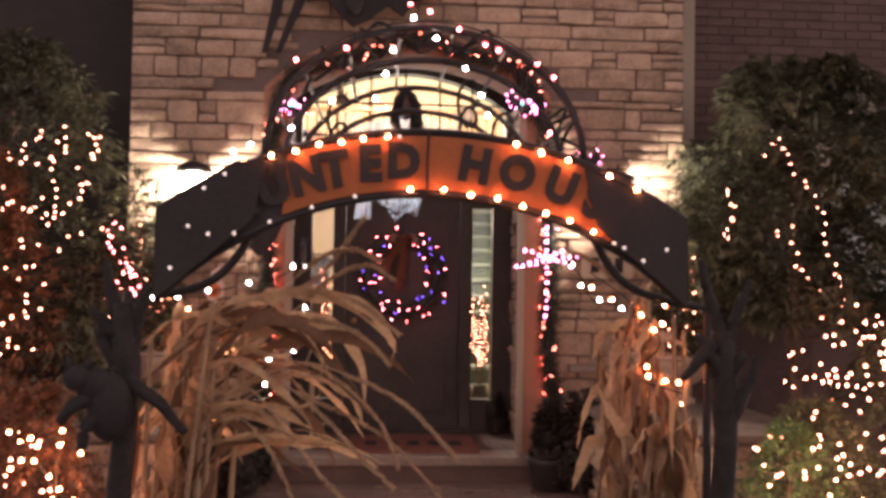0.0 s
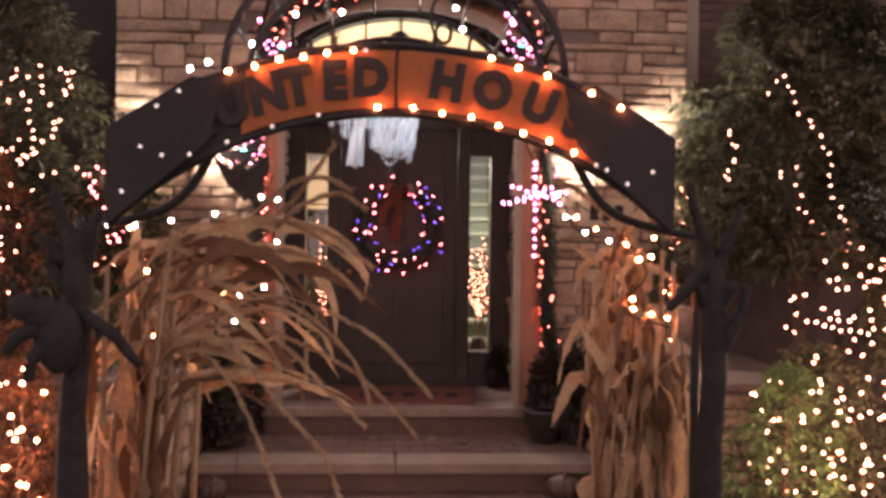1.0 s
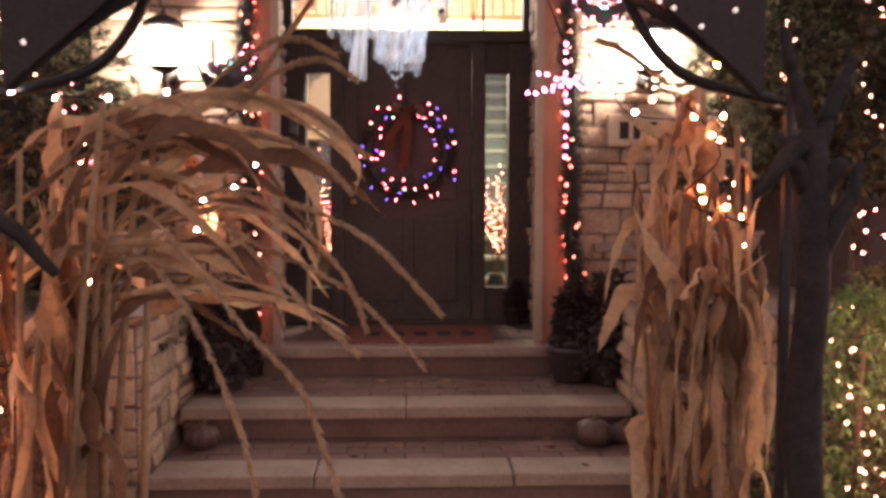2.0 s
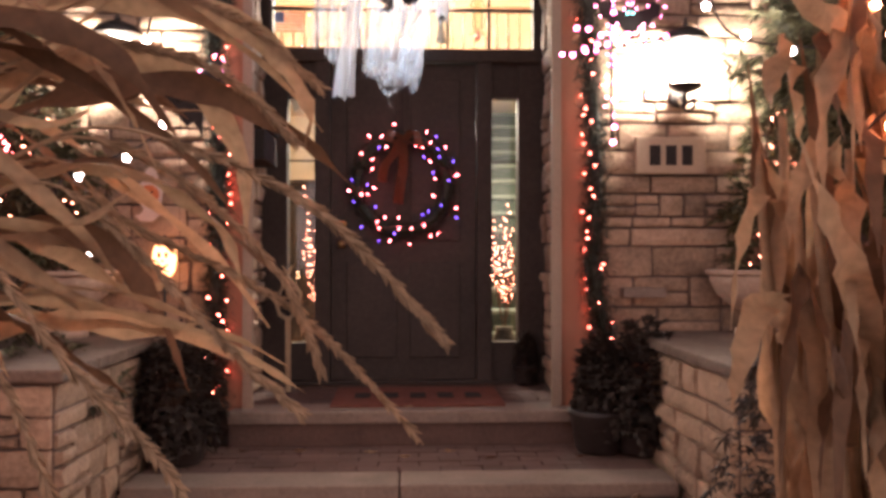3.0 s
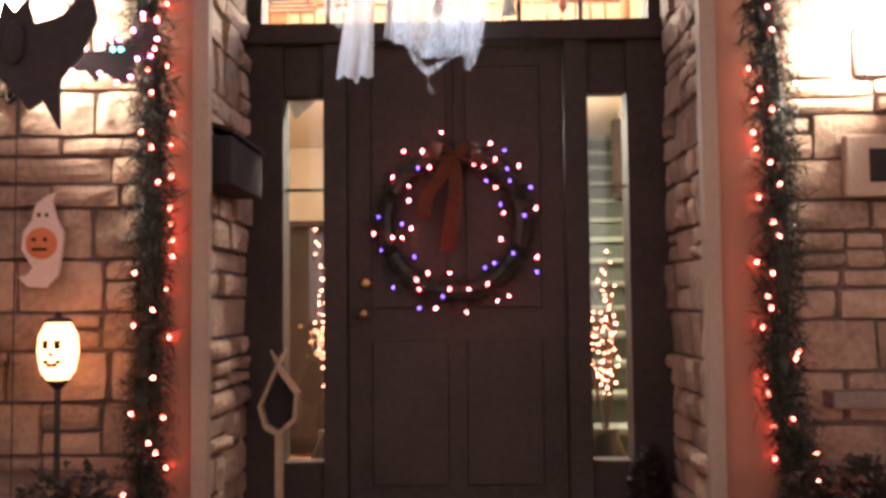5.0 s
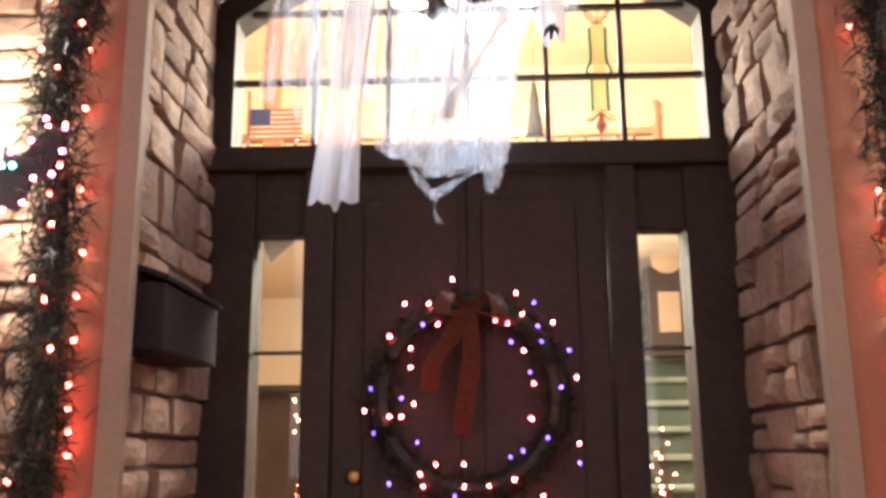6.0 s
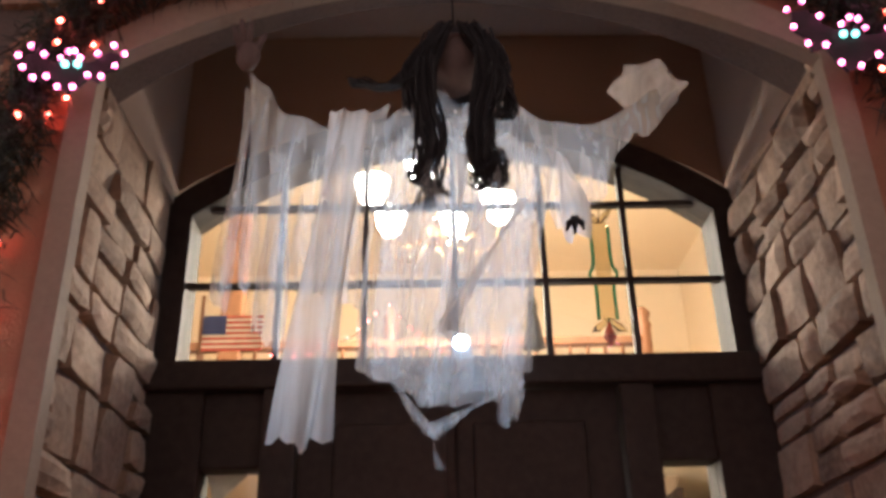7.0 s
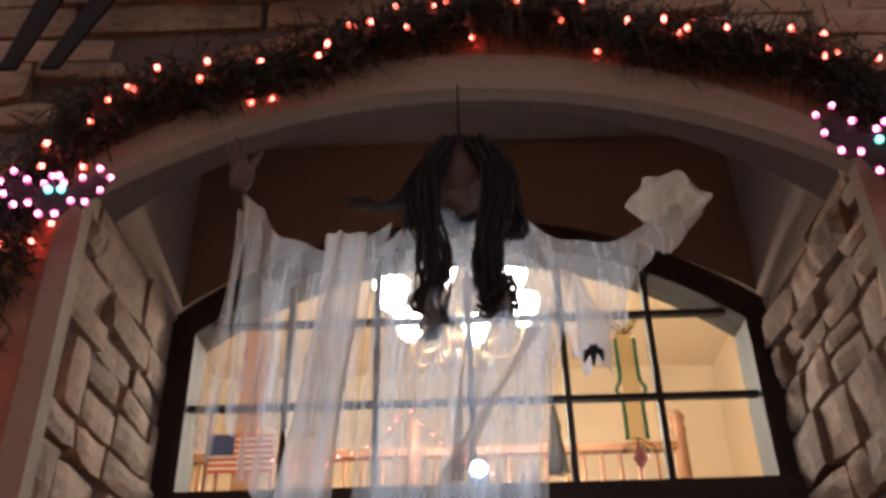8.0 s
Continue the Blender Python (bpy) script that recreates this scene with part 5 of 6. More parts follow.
# large black bat above the arch
bb = thing("large_bat", "large black cloth bat spread on the stone above the arch", "bat decoration", (-0.35, -1.08, 3.3))
part("wing_span", slab(bat_outline(-0.38, 3.30, 1.15, 0.5, -0.12), -1.10, -1.075, bevel=0.006), BLACK, bb)
bm = ball((-0.40, -1.12, 3.27), 0.09, sub=3, squash=(0.8, 0.6, 1.6))
ball((-0.40, -1.13, 3.45), 0.06, bm, 3)
part("body", bm, BLACK, bb, "", True)
for dx in (0.0, 0.16):
    part("streamer", slab([(-0.98 + dx, 3.28), (-0.90 + dx, 3.28), (-1.02 + dx * 0.6, 2.86), (-1.06 + dx * 0.6, 2.86)], -1.04, -1.03), BLACK, bb, "black cloth streamer")

# ---- urns, planters and trees ----
URN = surface("cast_stone_urn", (0.36, 0.25, 0.19), 0.85, grain=50, vary=0.3, bump=0.35, coarse=6)
CONIFER = leafy("conifer_green", (0.12, 0.108, 0.058), 0.6, 0.3)
# darker copy of CONIFER: dimness round the tall trees is put into the leaf colour
SHADEDGREEN = leafy("shaded_conifer_green", (0.09, 0.08, 0.046), 0.6, 0.3)
DARKLEAF = leafy("dark_dry_leaf", (0.05, 0.036, 0.029), 0.5, 0.15)
TWIG = surface("brown_twig", (0.10, 0.06, 0.04), 0.9, grain=50, vary=0.4, bump=0.4)


def urn(x, y, label):
    th = thing("garden_urn", label, "urn", (x, y, 0.41), "urns on the flanking walls")
    part("foot", lathe([(0.15, 0.0), (0.15, 0.03), (0.10, 0.05), (0.06, 0.09), (0.065, 0.11)], (x, y, 0.41), 28), URN, th, "", True)
    part("bowl", lathe([(0.07, 0.0), (0.16, 0.035), (0.235, 0.10), (0.27, 0.17), (0.275, 0.20)], (x, y, 0.52), 80, 0.022, 20), URN, th, "fluted cast-stone bowl", True)
    part("rim", lathe([(0.27, 0.0), (0.30, 0.012), (0.305, 0.028), (0.29, 0.035), (0.25, 0.03)], (x, y, 0.718), 48), URN, th, "", True)


urn(1.91, -1.2, "pale fluted cast-stone urn with a small conifer on the low wall")
urn(-1.77, -1.2, "pale fluted cast-stone urn with a small conifer on the low wall")


def sprays(shape, count, size, name, material, parent, seed, hang=0.3, width=0.16):
    """Leafy sprays: each a bent, tapering sprig with side tips, spread through a body given by shape(random)."""
    r = np.random.RandomState(seed)
    vs, fs = [], []
    for _ in range(count):
        p, out = shape(r)
        d = (out + Vector(r.normal(size=3)) * 0.45).normalized()
        L = size * r.uniform(0.5, 1.3)
        side = d.cross(Vector((r.normal() * 0.3, r.normal() * 0.3, 1))).normalized()
        sag = Vector((0, 0, -hang * L))
        for a, l in ((0.0, 1.0), (0.7, 0.7), (-0.7, 0.7), (1.2, 0.45), (-1.2, 0.45)):
            dd = (d * math.cos(a) + side * math.sin(a))
            w = dd.cross(Vector((0.2, 0.3, 1))).normalized() * L * width * 0.5
            q = p + d * L * (0.25 if a else 0)
            k = len(vs)
            vs += [q - w * 0.4, q + w * 0.4, q + dd * L * l * 0.55 + w + sag * 0.25, q + dd * L * l * 0.55 - w + sag * 0.25, q + dd * L * l + sag]
            fs += [(k, k + 1, k + 2, k + 3), (k + 3, k + 2, k + 4)]
    me = bpy.data.meshes.new(name)
    me.from_pydata(vs, [], fs)
    me.materials.append(material)
    return part(name, me, None, parent)


def cone_body(x, y, z0, z1, r0, lumps=0.32, power=0.55):
    def shape(r):
        t = r.uniform(0, 1) ** 1.25
        a = r.uniform(0, math.tau)
        rad = r0 * (1 - t) ** power * (1 + lumps * math.sin(a * 3 + t * 11) + lumps * 0.6 * math.sin(a * 5 - t * 17)) + 0.02
        k = r.uniform(0.45, 1.0) ** 0.5
        out = Vector((math.cos(a), math.sin(a), 0.35))
        return Vector((x + rad * k * math.cos(a), y + rad * k * math.sin(a), z0 + (z1 - z0) * t)), out
    return shape


def conifer(name, x, y, z0, z1, r0, count, size, label, seed, category="conifer", limbs=10, trunk=0.03, leaf=None, power=0.55, skirt=None):
    th = thing(name, label, category, (x, y, z0))
    n = 8
    part("trunk", tube([(x + 0.01 * math.sin(k), y, z0 + (z1 - z0) * 0.93 * k / n) for k in range(n + 1)], [trunk * (1 - 0.85 * k / n) for k in range(n + 1)], 8), TWIG, th)
    rr = random.Random(seed)
    for k in range(limbs):
        t = 0.06 + 0.8 * k / limbs
        a = rr.uniform(0, math.tau)
        R = r0 * (1 - t) ** 0.8 * rr.uniform(0.6, 0.95)
        zz = z0 + (z1 - z0) * t
        part("limb", tube([(x, y, zz), (x + R * 0.5 * math.cos(a), y + R * 0.5 * math.sin(a), zz + 0.05), (x + R * math.cos(a), y + R * math.sin(a), zz + 0.16 * (z1 - z0) / 3)], [trunk * 0.4, trunk * 0.25, trunk * 0.08], 5), TWIG, th)
    sprays(cone_body(x, y, z0 + (z1 - z0) * 0.03 if skirt is None else skirt, z1, r0, power=power), count, size, "crown", leaf or CONIFER, th, seed)
    return th


conifer("potted_conifer", 1.93, -1.2, 0.72, 1.72, 0.16, 700, 0.09, "small dark conifer in a stone urn", 21, limbs=6, trunk=0.015)
conifer("potted_conifer", -1.79, -1.2, 0.72, 1.62, 0.24, 900, 0.09, "small dark conifer in a stone urn", 22, limbs=6, trunk=0.015)


def cone_lights(x, y, z0, z1, r0, n, kind, label, seed, front=True):
    th = thing("string_lights", label, "string lights", (x, y, z0), "lights on the trees")
    rr = random.Random(seed)
    pts = []
    for k in range(n):
        t = k / n
        a = rr.uniform(-2.9, -0.2) if front else rr.uniform(0, math.tau)
        R = r0 * (1 - t) + 0.02
        pts.append((x + R * math.cos(a), y + R * math.sin(a), z0 + (z1 - z0) * t + rr.uniform(-0.02, 0.02)))
        bulb(kind, pts[-1], th)
    part("wire", tube(pts, 0.0016, 3), BLACK, th)
    return th


cone_lights(1.97, -1.24, 0.8, 1.68, 0.15, 46, "warm_small", "cone of small warm lights on the potted conifer", 31)
cone_lights(-1.84, -1.24, 0.95, 1.62, 0.22, 44, "warm_small", "small warm lights on the potted conifer", 32)
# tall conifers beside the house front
conifer("tall_conifer", 2.62, -1.6, LOT, 2.75, 0.74, 5600, 0.14, "tall dark conifer with hanging sprays beside the house", 41, limbs=22, trunk=0.06, leaf=SHADEDGREEN, power=0.26, skirt=1.0)
conifer("tall_conifer", -2.5, -1.75, LOT, 2.7, 0.95, 6400, 0.14, "tall dark conifer with hanging sprays beside the house", 42, limbs=22, trunk=0.06, leaf=SHADEDGREEN, power=0.36)
# low shrubs in front of them
RUST = leafy("rusty_shrub_leaf", (0.16, 0.07, 0.035), 0.5, 0.3)
conifer("low_shrub", 2.05, -3.0, LOT, 0.66, 0.5, 1900, 0.09, "low green shrub hung with warm lights", 46, "shrub", 12, 0.03)
conifer("low_shrub", 2.85, -2.5, LOT, 1.1, 0.6, 2200, 0.10, "broad green shrub hung with warm lights", 43, "shrub", 12, 0.03)
conifer("low_shrub", -1.9, -3.0, LOT, 0.5, 0.45, 1500, 0.09, "rusty brown low shrub hung with warm lights", 47, "shrub", 10, 0.03, RUST)
conifer("low_shrub", -2.3, -2.62, LOT, 1.95, 0.55, 3400, 0.10, "rusty brown shrub hung with warm lights", 44, "shrub", 12, 0.03, RUST)


def loose_lights(line_sets, n, kind, label, spread_r, seed):
    th = thing("string_lights", label, "string lights", line_sets[0][0], "lights on the trees")
    rr = random.Random(seed)
    for line in line_sets:
        pts = smooth_line(line, 6)
        part("wire", tube(pts, 0.002, 4), BLACK, th)
        for p in spread(pts, n):
            bulb(kind, p + Vector((rr.uniform(-spread_r, spread_r), rr.uniform(-spread_r, 0), rr.uniform(-spread_r, spread_r))), th)
    return th


Y = -2.55
loose_lights([[(1.98, Y, 1.98), (2.04, Y, 2.08), (2.16, Y, 1.9), (2.3, Y, 1.7), (2.37, Y, 1.45), (2.42, Y, 1.25), (2.44, Y, 1.1)]], 22, "warm_small", "string of small warm lights down the tall conifer", 0.02, 51)
loose_lights([[(2.0, Y, 1.5), (2.1, Y, 1.58), (2.2, Y, 1.35), (2.3, Y, 1.2)], [(1.75, Y, 1.8), (1.8, Y, 1.72), (1.76, Y, 1.5)]], 9, "warm_small", "string of small warm lights in the tall conifer", 0.03, 52)
loose_lights([[(2.2, -2.75, 1.0), (2.4, -2.75, 0.95), (2.45, -2.8, 1.1), (2.65, -2.8, 0.9), (2.8, -2.8, 0.7)], [(2.0, -2.8, 0.9), (2.2, -2.85, 0.75), (2.5, -2.9, 0.85), (2.75, -2.9, 0.6)]], 36, "warm", "thick swags of warm lights over the shrub", 0.12, 53)
loose_lights([[(1.72, -3.25, 0.62), (1.9, -3.3, 0.5), (2.2, -3.4, 0.62), (2.5, -3.2, 0.55)], [(1.6, -3.35, 0.38), (1.9, -3.4, 0.3), (2.2, -3.42, 0.36), (2.5, -3.3, 0.3)],
              [(1.62, -3.35, 0.12), (1.9, -3.45, 0.05), (2.2, -3.45, 0.16), (2.5, -3.35, 0.1)], [(1.7, -3.35, -0.15), (1.95, -3.45, -0.2), (2.3, -3.4, -0.1)]], 25, "warm", "thick swags of warm lights over the low shrub", 0.13, 57)
loose_lights([[(-1.93, -2.5, 2.08), (-1.9, -2.5, 1.95), (-1.98, -2.5, 1.8), (-1.92, -2.5, 1.6), (-2.05, -2.5, 1.55)], [(-2.5, -2.5, 1.95), (-2.3, -2.5, 1.9), (-2.1, -2.5, 1.95), (-2.0, -2.5, 2.05)], [(-2.45, -2.5, 1.75), (-2.2, -2.5, 1.6), (-2.0, -2.5, 1.66)]], 13, "warm_small", "string of small warm lights in the tall conifer", 0.02, 54)
loose_lights([[(-2.4, -2.9, 1.7), (-2.36, -2.95, 1.4), (-2.4, -3.0, 1.1), (-2.33, -3.0, 0.8), (-2.38, -3.1, 0.5)], [(-2.3, -3.0, 0.7), (-2.15, -3.1, 0.85), (-2.0, -3.1, 0.95), (-1.85, -3.0, 1.1)], [(-2.2, -3.3, 0.4), (-2.05, -3.3, 0.55), (-1.9, -3.4, 0.5), (-1.75, -3.4, 0.35)], [(-2.2, -3.3, 0.2), (-2.0, -3.4, 0.25), (-1.75, -3.4, 0.1)]],
             20, "warm", "swags of warm lights over the shrub", 0.11, 55)
loose_lights([[(-1.78, -2.0, 1.55), (-1.75, -2.0, 1.4), (-1.66, -2.0, 1.3), (-1.72, -2.0, 1.2), (-1.6, -2.0, 1.15)]], 24, "red", "cluster of small red lights by the low wall", 0.05, 56)

# lit bushes nearer the walk
BOX = leafy("boxwood_leaf", (0.13, 0.17, 0.06), 0.5, 0.3)
conifer("low_shrub", -1.62, -3.6, LOT, 0.8, 0.40, 1700, 0.08, "rusty brown bush full of warm lights beside the walk", 48, "shrub", 10, 0.025, RUST)
conifer("low_shrub", 1.72, -3.45, LOT, 0.62, 0.36, 1600, 0.07, "green box bush full of warm lights beside the walk", 49, "shrub", 10, 0.025, BOX)
loose_lights([[(-1.9, -3.95, 0.62), (-1.7, -4.0, 0.7), (-1.5, -4.0, 0.6), (-1.4, -3.95, 0.42)], [(-1.85, -3.98, 0.4), (-1.65, -4.02, 0.45), (-1.45, -4.0, 0.28)], [(-1.85, -4.0, 0.15), (-1.6, -4.03, 0.2), (-1.4, -4.0, 0.05)]], 13, "warm", "swags of warm lights over the rusty bush", 0.07, 58)
loose_lights([[(-2.1, -3.2, 1.6), (-2.0, -3.2, 1.2), (-2.15, -3.2, 0.9)], [(-2.25, -3.0, 1.9), (-2.2, -3.0, 1.5), (-2.3, -3.0, 1.2)], [(-1.95, -3.0, 1.4), (-1.85, -3.0, 1.15), (-1.9, -3.0, 0.85)]], 12, "warm_small", "loose warm lights over the rusty shrub", 0.07, 59)
loose_lights([[(1.5, -3.8, 0.5), (1.7, -3.85, 0.55), (1.95, -3.8, 0.5)], [(1.48, -3.82, 0.28), (1.7, -3.86, 0.32), (1.95, -3.82, 0.22)], [(1.5, -3.84, 0.05), (1.75, -3.86, 0.1), (1.95, -3.82, 0.0)], [(1.9, -3.3, 0.85), (2.1, -3.3, 0.8), (2.3, -3.2, 0.9)]], 14, "warm", "swags of warm lights over the box bush", 0.08, 60)

conifer("low_shrub", -1.36, -4.1, LOT, 0.74, 0.2, 700, 0.07, "rusty dry bush full of warm lights beside the arbour", 50, "shrub", 8, 0.02, RUST)
loose_lights([[(-1.45, -4.3, 0.71), (-1.35, -4.32, 0.68), (-1.25, -4.3, 0.71), (-1.21, -4.3, 0.65)], [(-1.44, -4.31, 0.6), (-1.34, -4.33, 0.62), (-1.29, -4.32, 0.54), (-1.22, -4.3, 0.46)], [(-1.43, -4.31, 0.45), (-1.3, -4.33, 0.40), (-1.22, -4.31, 0.30)], [(-1.42, -4.31, 0.25), (-1.28, -4.33, 0.2), (-1.2, -4.3, 0.05)]], 7, "orange", "swags of warm lights over the dry bush", 0.03, 65)

loose_lights([[(-1.99, -3.1, 1.8), (-1.93, -3.1, 1.78), (-1.86, -3.1, 1.79), (-1.75, -3.1, 1.81), (-1.71, -3.1, 1.91)], [(-1.57, -3.1, 1.94), (-1.55, -3.1, 1.9), (-1.56, -3.1, 1.87), (-1.57, -3.1, 1.81)], [(-1.63, -3.1, 1.77), (-1.61, -3.1, 1.72), (-1.62, -3.1, 1.65), (-1.66, -3.1, 1.56), (-1.7, -3.1, 1.55)], [(-1.98, -3.1, 1.7), (-1.97, -3.1, 1.63), (-1.9, -3.1, 1.56), (-1.74, -3.1, 1.51), (-1.71, -3.1, 1.48)], [(-1.91, -3.1, 1.43), (-1.75, -3.1, 1.38), (-1.54, -3.1, 1.49), (-1.46, -3.1, 1.39)]], 7, "warm_small", "loose warm lights over the tall rusty shrub", 0.03, 68)

# dark mums in pots on the middle step
POT = surface("dark_glazed_pot", (0.03, 0.022, 0.02), 0.4, grain=40, vary=0.3, bump=0.1)


def dome_body(x, y, z, r0, h):
    def shape(r):
        a, t = r.uniform(0, math.tau), math.acos(r.uniform(-0.65, 1))
        k = r.uniform(0.6, 1.0) * (1 + 0.12 * math.sin(3 * a))
        out = Vector((math.sin(t) * math.cos(a), math.sin(t) * math.sin(a), math.cos(t)))
        return Vector((x + r0 * k * out.x, y + r0 * k * out.y, z + h * k * out.z)), out
    return shape


def potted_mum(x, y, z, r, label, seed, k=1.0):
    th = thing("potted_mum", label, "potted plant", (x, y, z), "pots on the step")
    part("pot", lathe([(0.11 * k, 0), (0.125 * k, 0.02 * k), (0.155 * k, 0.20 * k), (0.17 * k, 0.22 * k), (0.165 * k, 0.245 * k), (0.14 * k, 0.24 * k)], (x, y, z), 24), POT, th, "dark round pot", True)
    part("stem", tube([(x, y, z + 0.2 * k), (x, y, z + 0.4 * k)], [0.03 * k, 0.05 * k], 8), TWIG, th)
    sprays(dome_body(x, y, z + 0.30 * k, r * 1.15, 0.36 * k), 1500, 0.055 * k, "foliage", DARKLEAF, th, seed, 0.2, 0.5)


potted_mum(1.23, -1.34, -0.18, 0.19, "dark withered mum in a dark pot on the brick step", 61)
potted_mum(-1.1, -1.45, -0.18, 0.18, "dark withered mum in a dark pot on the brick step", 62)
potted_mum(1.0, -1.3, -0.18, 0.09, "small dark plant in a dark pot on the brick step", 63, 0.9)
potted_mum(0.78, -0.16, 0.0, 0.06, "small dark plant in a dark pot beside the door", 64, 0.5)
conifer("dark_shrub", 1.32, -2.85, LOT, 0.52, 0.26, 700, 0.08, "dark leafless shrub before the low wall", 66, "shrub", 8, 0.02, DARKLEAF)

# ---- window in the brick wall ----
win = thing("window_1", "dark sash window with pale curtains in the brick wall", "window", (3.9, -0.4, 1.0), kind="structure")
part("stone_lintel", slab([(3.22, 2.2), (3.28, 2.45), (3.6, 2.52), (4.2, 2.52), (4.52, 2.45), (4.58, 2.2)], -0.49, -0.3), TRIM, win, "pale stone lintel")
part("keystone", slab([(3.58, 2.42), (3.54, 2.86), (3.80, 2.86), (3.76, 2.42)], -0.52, -0.3), TRIM, win, "pale keystone")
for k in range(6):
    part("soldier_brick", box(3.25 + k * 0.055, 3.295 + k * 0.055, -0.475, -0.4, 2.50, 2.73, 0.004), BRICK, win)
part("window_frame", box(3.3, 3.38, -0.42, -0.3, -0.5, 2.2, 0.005), DARKWOOD, win)
part("window_frame", box(3.38, 4.5, -0.42, -0.3, 0.98, 1.05, 0.005), DARKWOOD, win)
part("window_frame", box(3.38, 4.5, -0.42, -0.3, 2.12, 2.2, 0.005), DARKWOOD, win)
part("pane", box(3.38, 4.5, -0.33, -0.325, 1.05, 2.12), GLASS, win)
DRAPE = surface("pale_curtain", (0.30, 0.24, 0.19), 0.9, grain=40, vary=0.2, bump=0.1)
bm = bmesh.new()
rows = [[bm.verts.new((3.38 + 1.12 * i / 40, -0.27 + 0.018 * math.sin(i * 1.5), z)) for i in range(41)] for z in (0.9, 2.2)]
for i in range(40):
    bm.faces.new((rows[0][i], rows[0][i + 1], rows[1][i + 1], rows[1][i]))
part("curtain", bm, DRAPE, win, "pale gathered curtain", True)
single("wall_below_window", box(3.301, 4.499, -0.44, -0.21, LOT - 0.04, 0.98), BRICK, "dark brick below the window", "wall", kind="structure")
single("room_behind_window", box(3.31, 4.49, -0.2, 0.1, LOT, 2.3), BLACK, "dark room behind the curtain", "room", kind="structure")

# bricks of the wall beside the corner board
bk = finish(box(-0.099, 0.099, -0.008, 0.02, -0.029, 0.029, 0.003), "brick", BRICK)
row = 0
z = 1.35
while z < 3.6:
    x = 2.3 + (0.105 if row % 2 else 0.0)
    while x < 4.4:
        if not (x > 3.05 and z < 2.95):
            part("brick", bk, None, wall_brick).matrix_basis = Matrix.Translation((x, -0.452, z))
        x += 0.21
    z += 0.072
    row += 1

# dark pumpkins and fallen leaves on the steps
DARKPUMP = surface("dark_pumpkin_rind", (0.06, 0.035, 0.028), 0.5, grain=30, vary=0.4, bump=0.2)


def pumpkin(x, y, z, r, label):
    th = thing("pumpkin", label, "pumpkin", (x, y, z), "pumpkins on the steps")
    part("rind", lathe([(r * 0.35, 0), (r * 0.8, r * 0.12), (r, r * 0.6), (r * 0.9, r * 1.05), (r * 0.5, r * 1.3), (r * 0.15, r * 1.28)], (x, y, z), 60, 0.06, 10), DARKPUMP, th, "", True)
    part("stalk", tube([(x, y, z + r * 1.25), (x + 0.01, y, z + r * 1.5), (x + 0.03, y, z + r * 1.62)], [0.016, 0.012, 0.01], 7), TWIG, th)


pumpkin(0.98, -2.1, -0.35, 0.10, "small dark pumpkin on the brick step")
pumpkin(1.14, -2.06, -0.35, 0.075, "small dark pumpkin on the brick step")
pumpkin(-1.08, -2.1, -0.35, 0.09, "small dark pumpkin on the brick step")
rl = random.Random(9)
for k in range(14):
    x, (y, z) = rl.uniform(-0.9, 0.95), rl.choice(((-1.35, -0.18), (-1.6, -0.18), (-2.1, -0.35), (-2.4, -0.35), (-0.9, 0.0)))
    y += rl.uniform(-0.12, 0.12)
    if z == 0.0:
        x *= 0.8
    a, s = rl.uniform(0, 6.28), rl.uniform(0.025, 0.045)
    bm = bmesh.new()
    rim = [bm.verts.new((x + s * (0.55 + 0.45 * math.cos(5 * t * 0.6283)) * math.cos(a + t * 0.6283), y + s * (0.55 + 0.45 * math.cos(5 * t * 0.6283)) * math.sin(a + t * 0.6283), z + 0.004 + 0.012 * abs(math.sin(t)))) for t in range(10)]
    c = bm.verts.new((x, y, z + 0.005))
    for i in range(10):
        bm.faces.new((c, rim[i], rim[(i + 1) % 10]))
    bmesh.ops.solidify(bm, geom=bm.faces[:], thickness=0.001)
    single("fallen_leaf", bm, RUST if k % 2 else HUSK, "curled dry leaf fallen on the brick step", "leaf", group="fallen leaves")
single("ledge_stone", box(1.20, 1.44, -1.03, -0.93, 0.595, 0.65, 0.008), COPING, "pale stone ledge standing proud of the wall", "trim", kind="structure")

# ---- things in the lit hall ----
LAMPGLASS = glow("lamp_glass", (1.0, 0.88, 0.7), 60.0)
BRASS = bpy.data.materials["aged_brass"]
ch = thing("chandelier", "brass chandelier with six glowing glass shades", "chandelier", (-0.03, 1.9, 3.75))
part("stem", tube([(-0.03, 1.9, 3.45), (-0.03, 1.9, 4.8)], 0.012, 8), BRASS, ch)
part("hub", lathe([(0.01, 0), (0.05, 0.04), (0.06, 0.09), (0.03, 0.14), (0.02, 0.2)], (-0.03, 1.9, 3.45), 18), BRASS, ch, "", True)
for k in range(6):
    a = k * math.tau / 6 + 0.3
    c, s = math.cos(a), math.sin(a)
    P = lambda r, z: (-0.03 + r * c, 1.9 + r * s, z)
    arm = part("arm", tube(smooth_line([P(0.04, 3.55), P(0.18, 3.47), P(0.33, 3.52), P(0.38, 3.68)], 6), 0.009, 8), BRASS, ch, "", True)
    part("shade", lathe([(0.03, 0), (0.06, 0.03), (0.085, 0.10), (0.10, 0.16)], P(0.38, 3.69), 16), LAMPGLASS, arm, "glowing glass shade", True)
for k in range(12):
    a = k * math.tau / 12
    part("crystal", lathe([(0.002, 0), (0.014, 0.02), (0.002, 0.05)], (-0.03 + 0.16 * math.cos(a), 1.9 + 0.16 * math.sin(a), 3.38), 6), GLASS, ch)

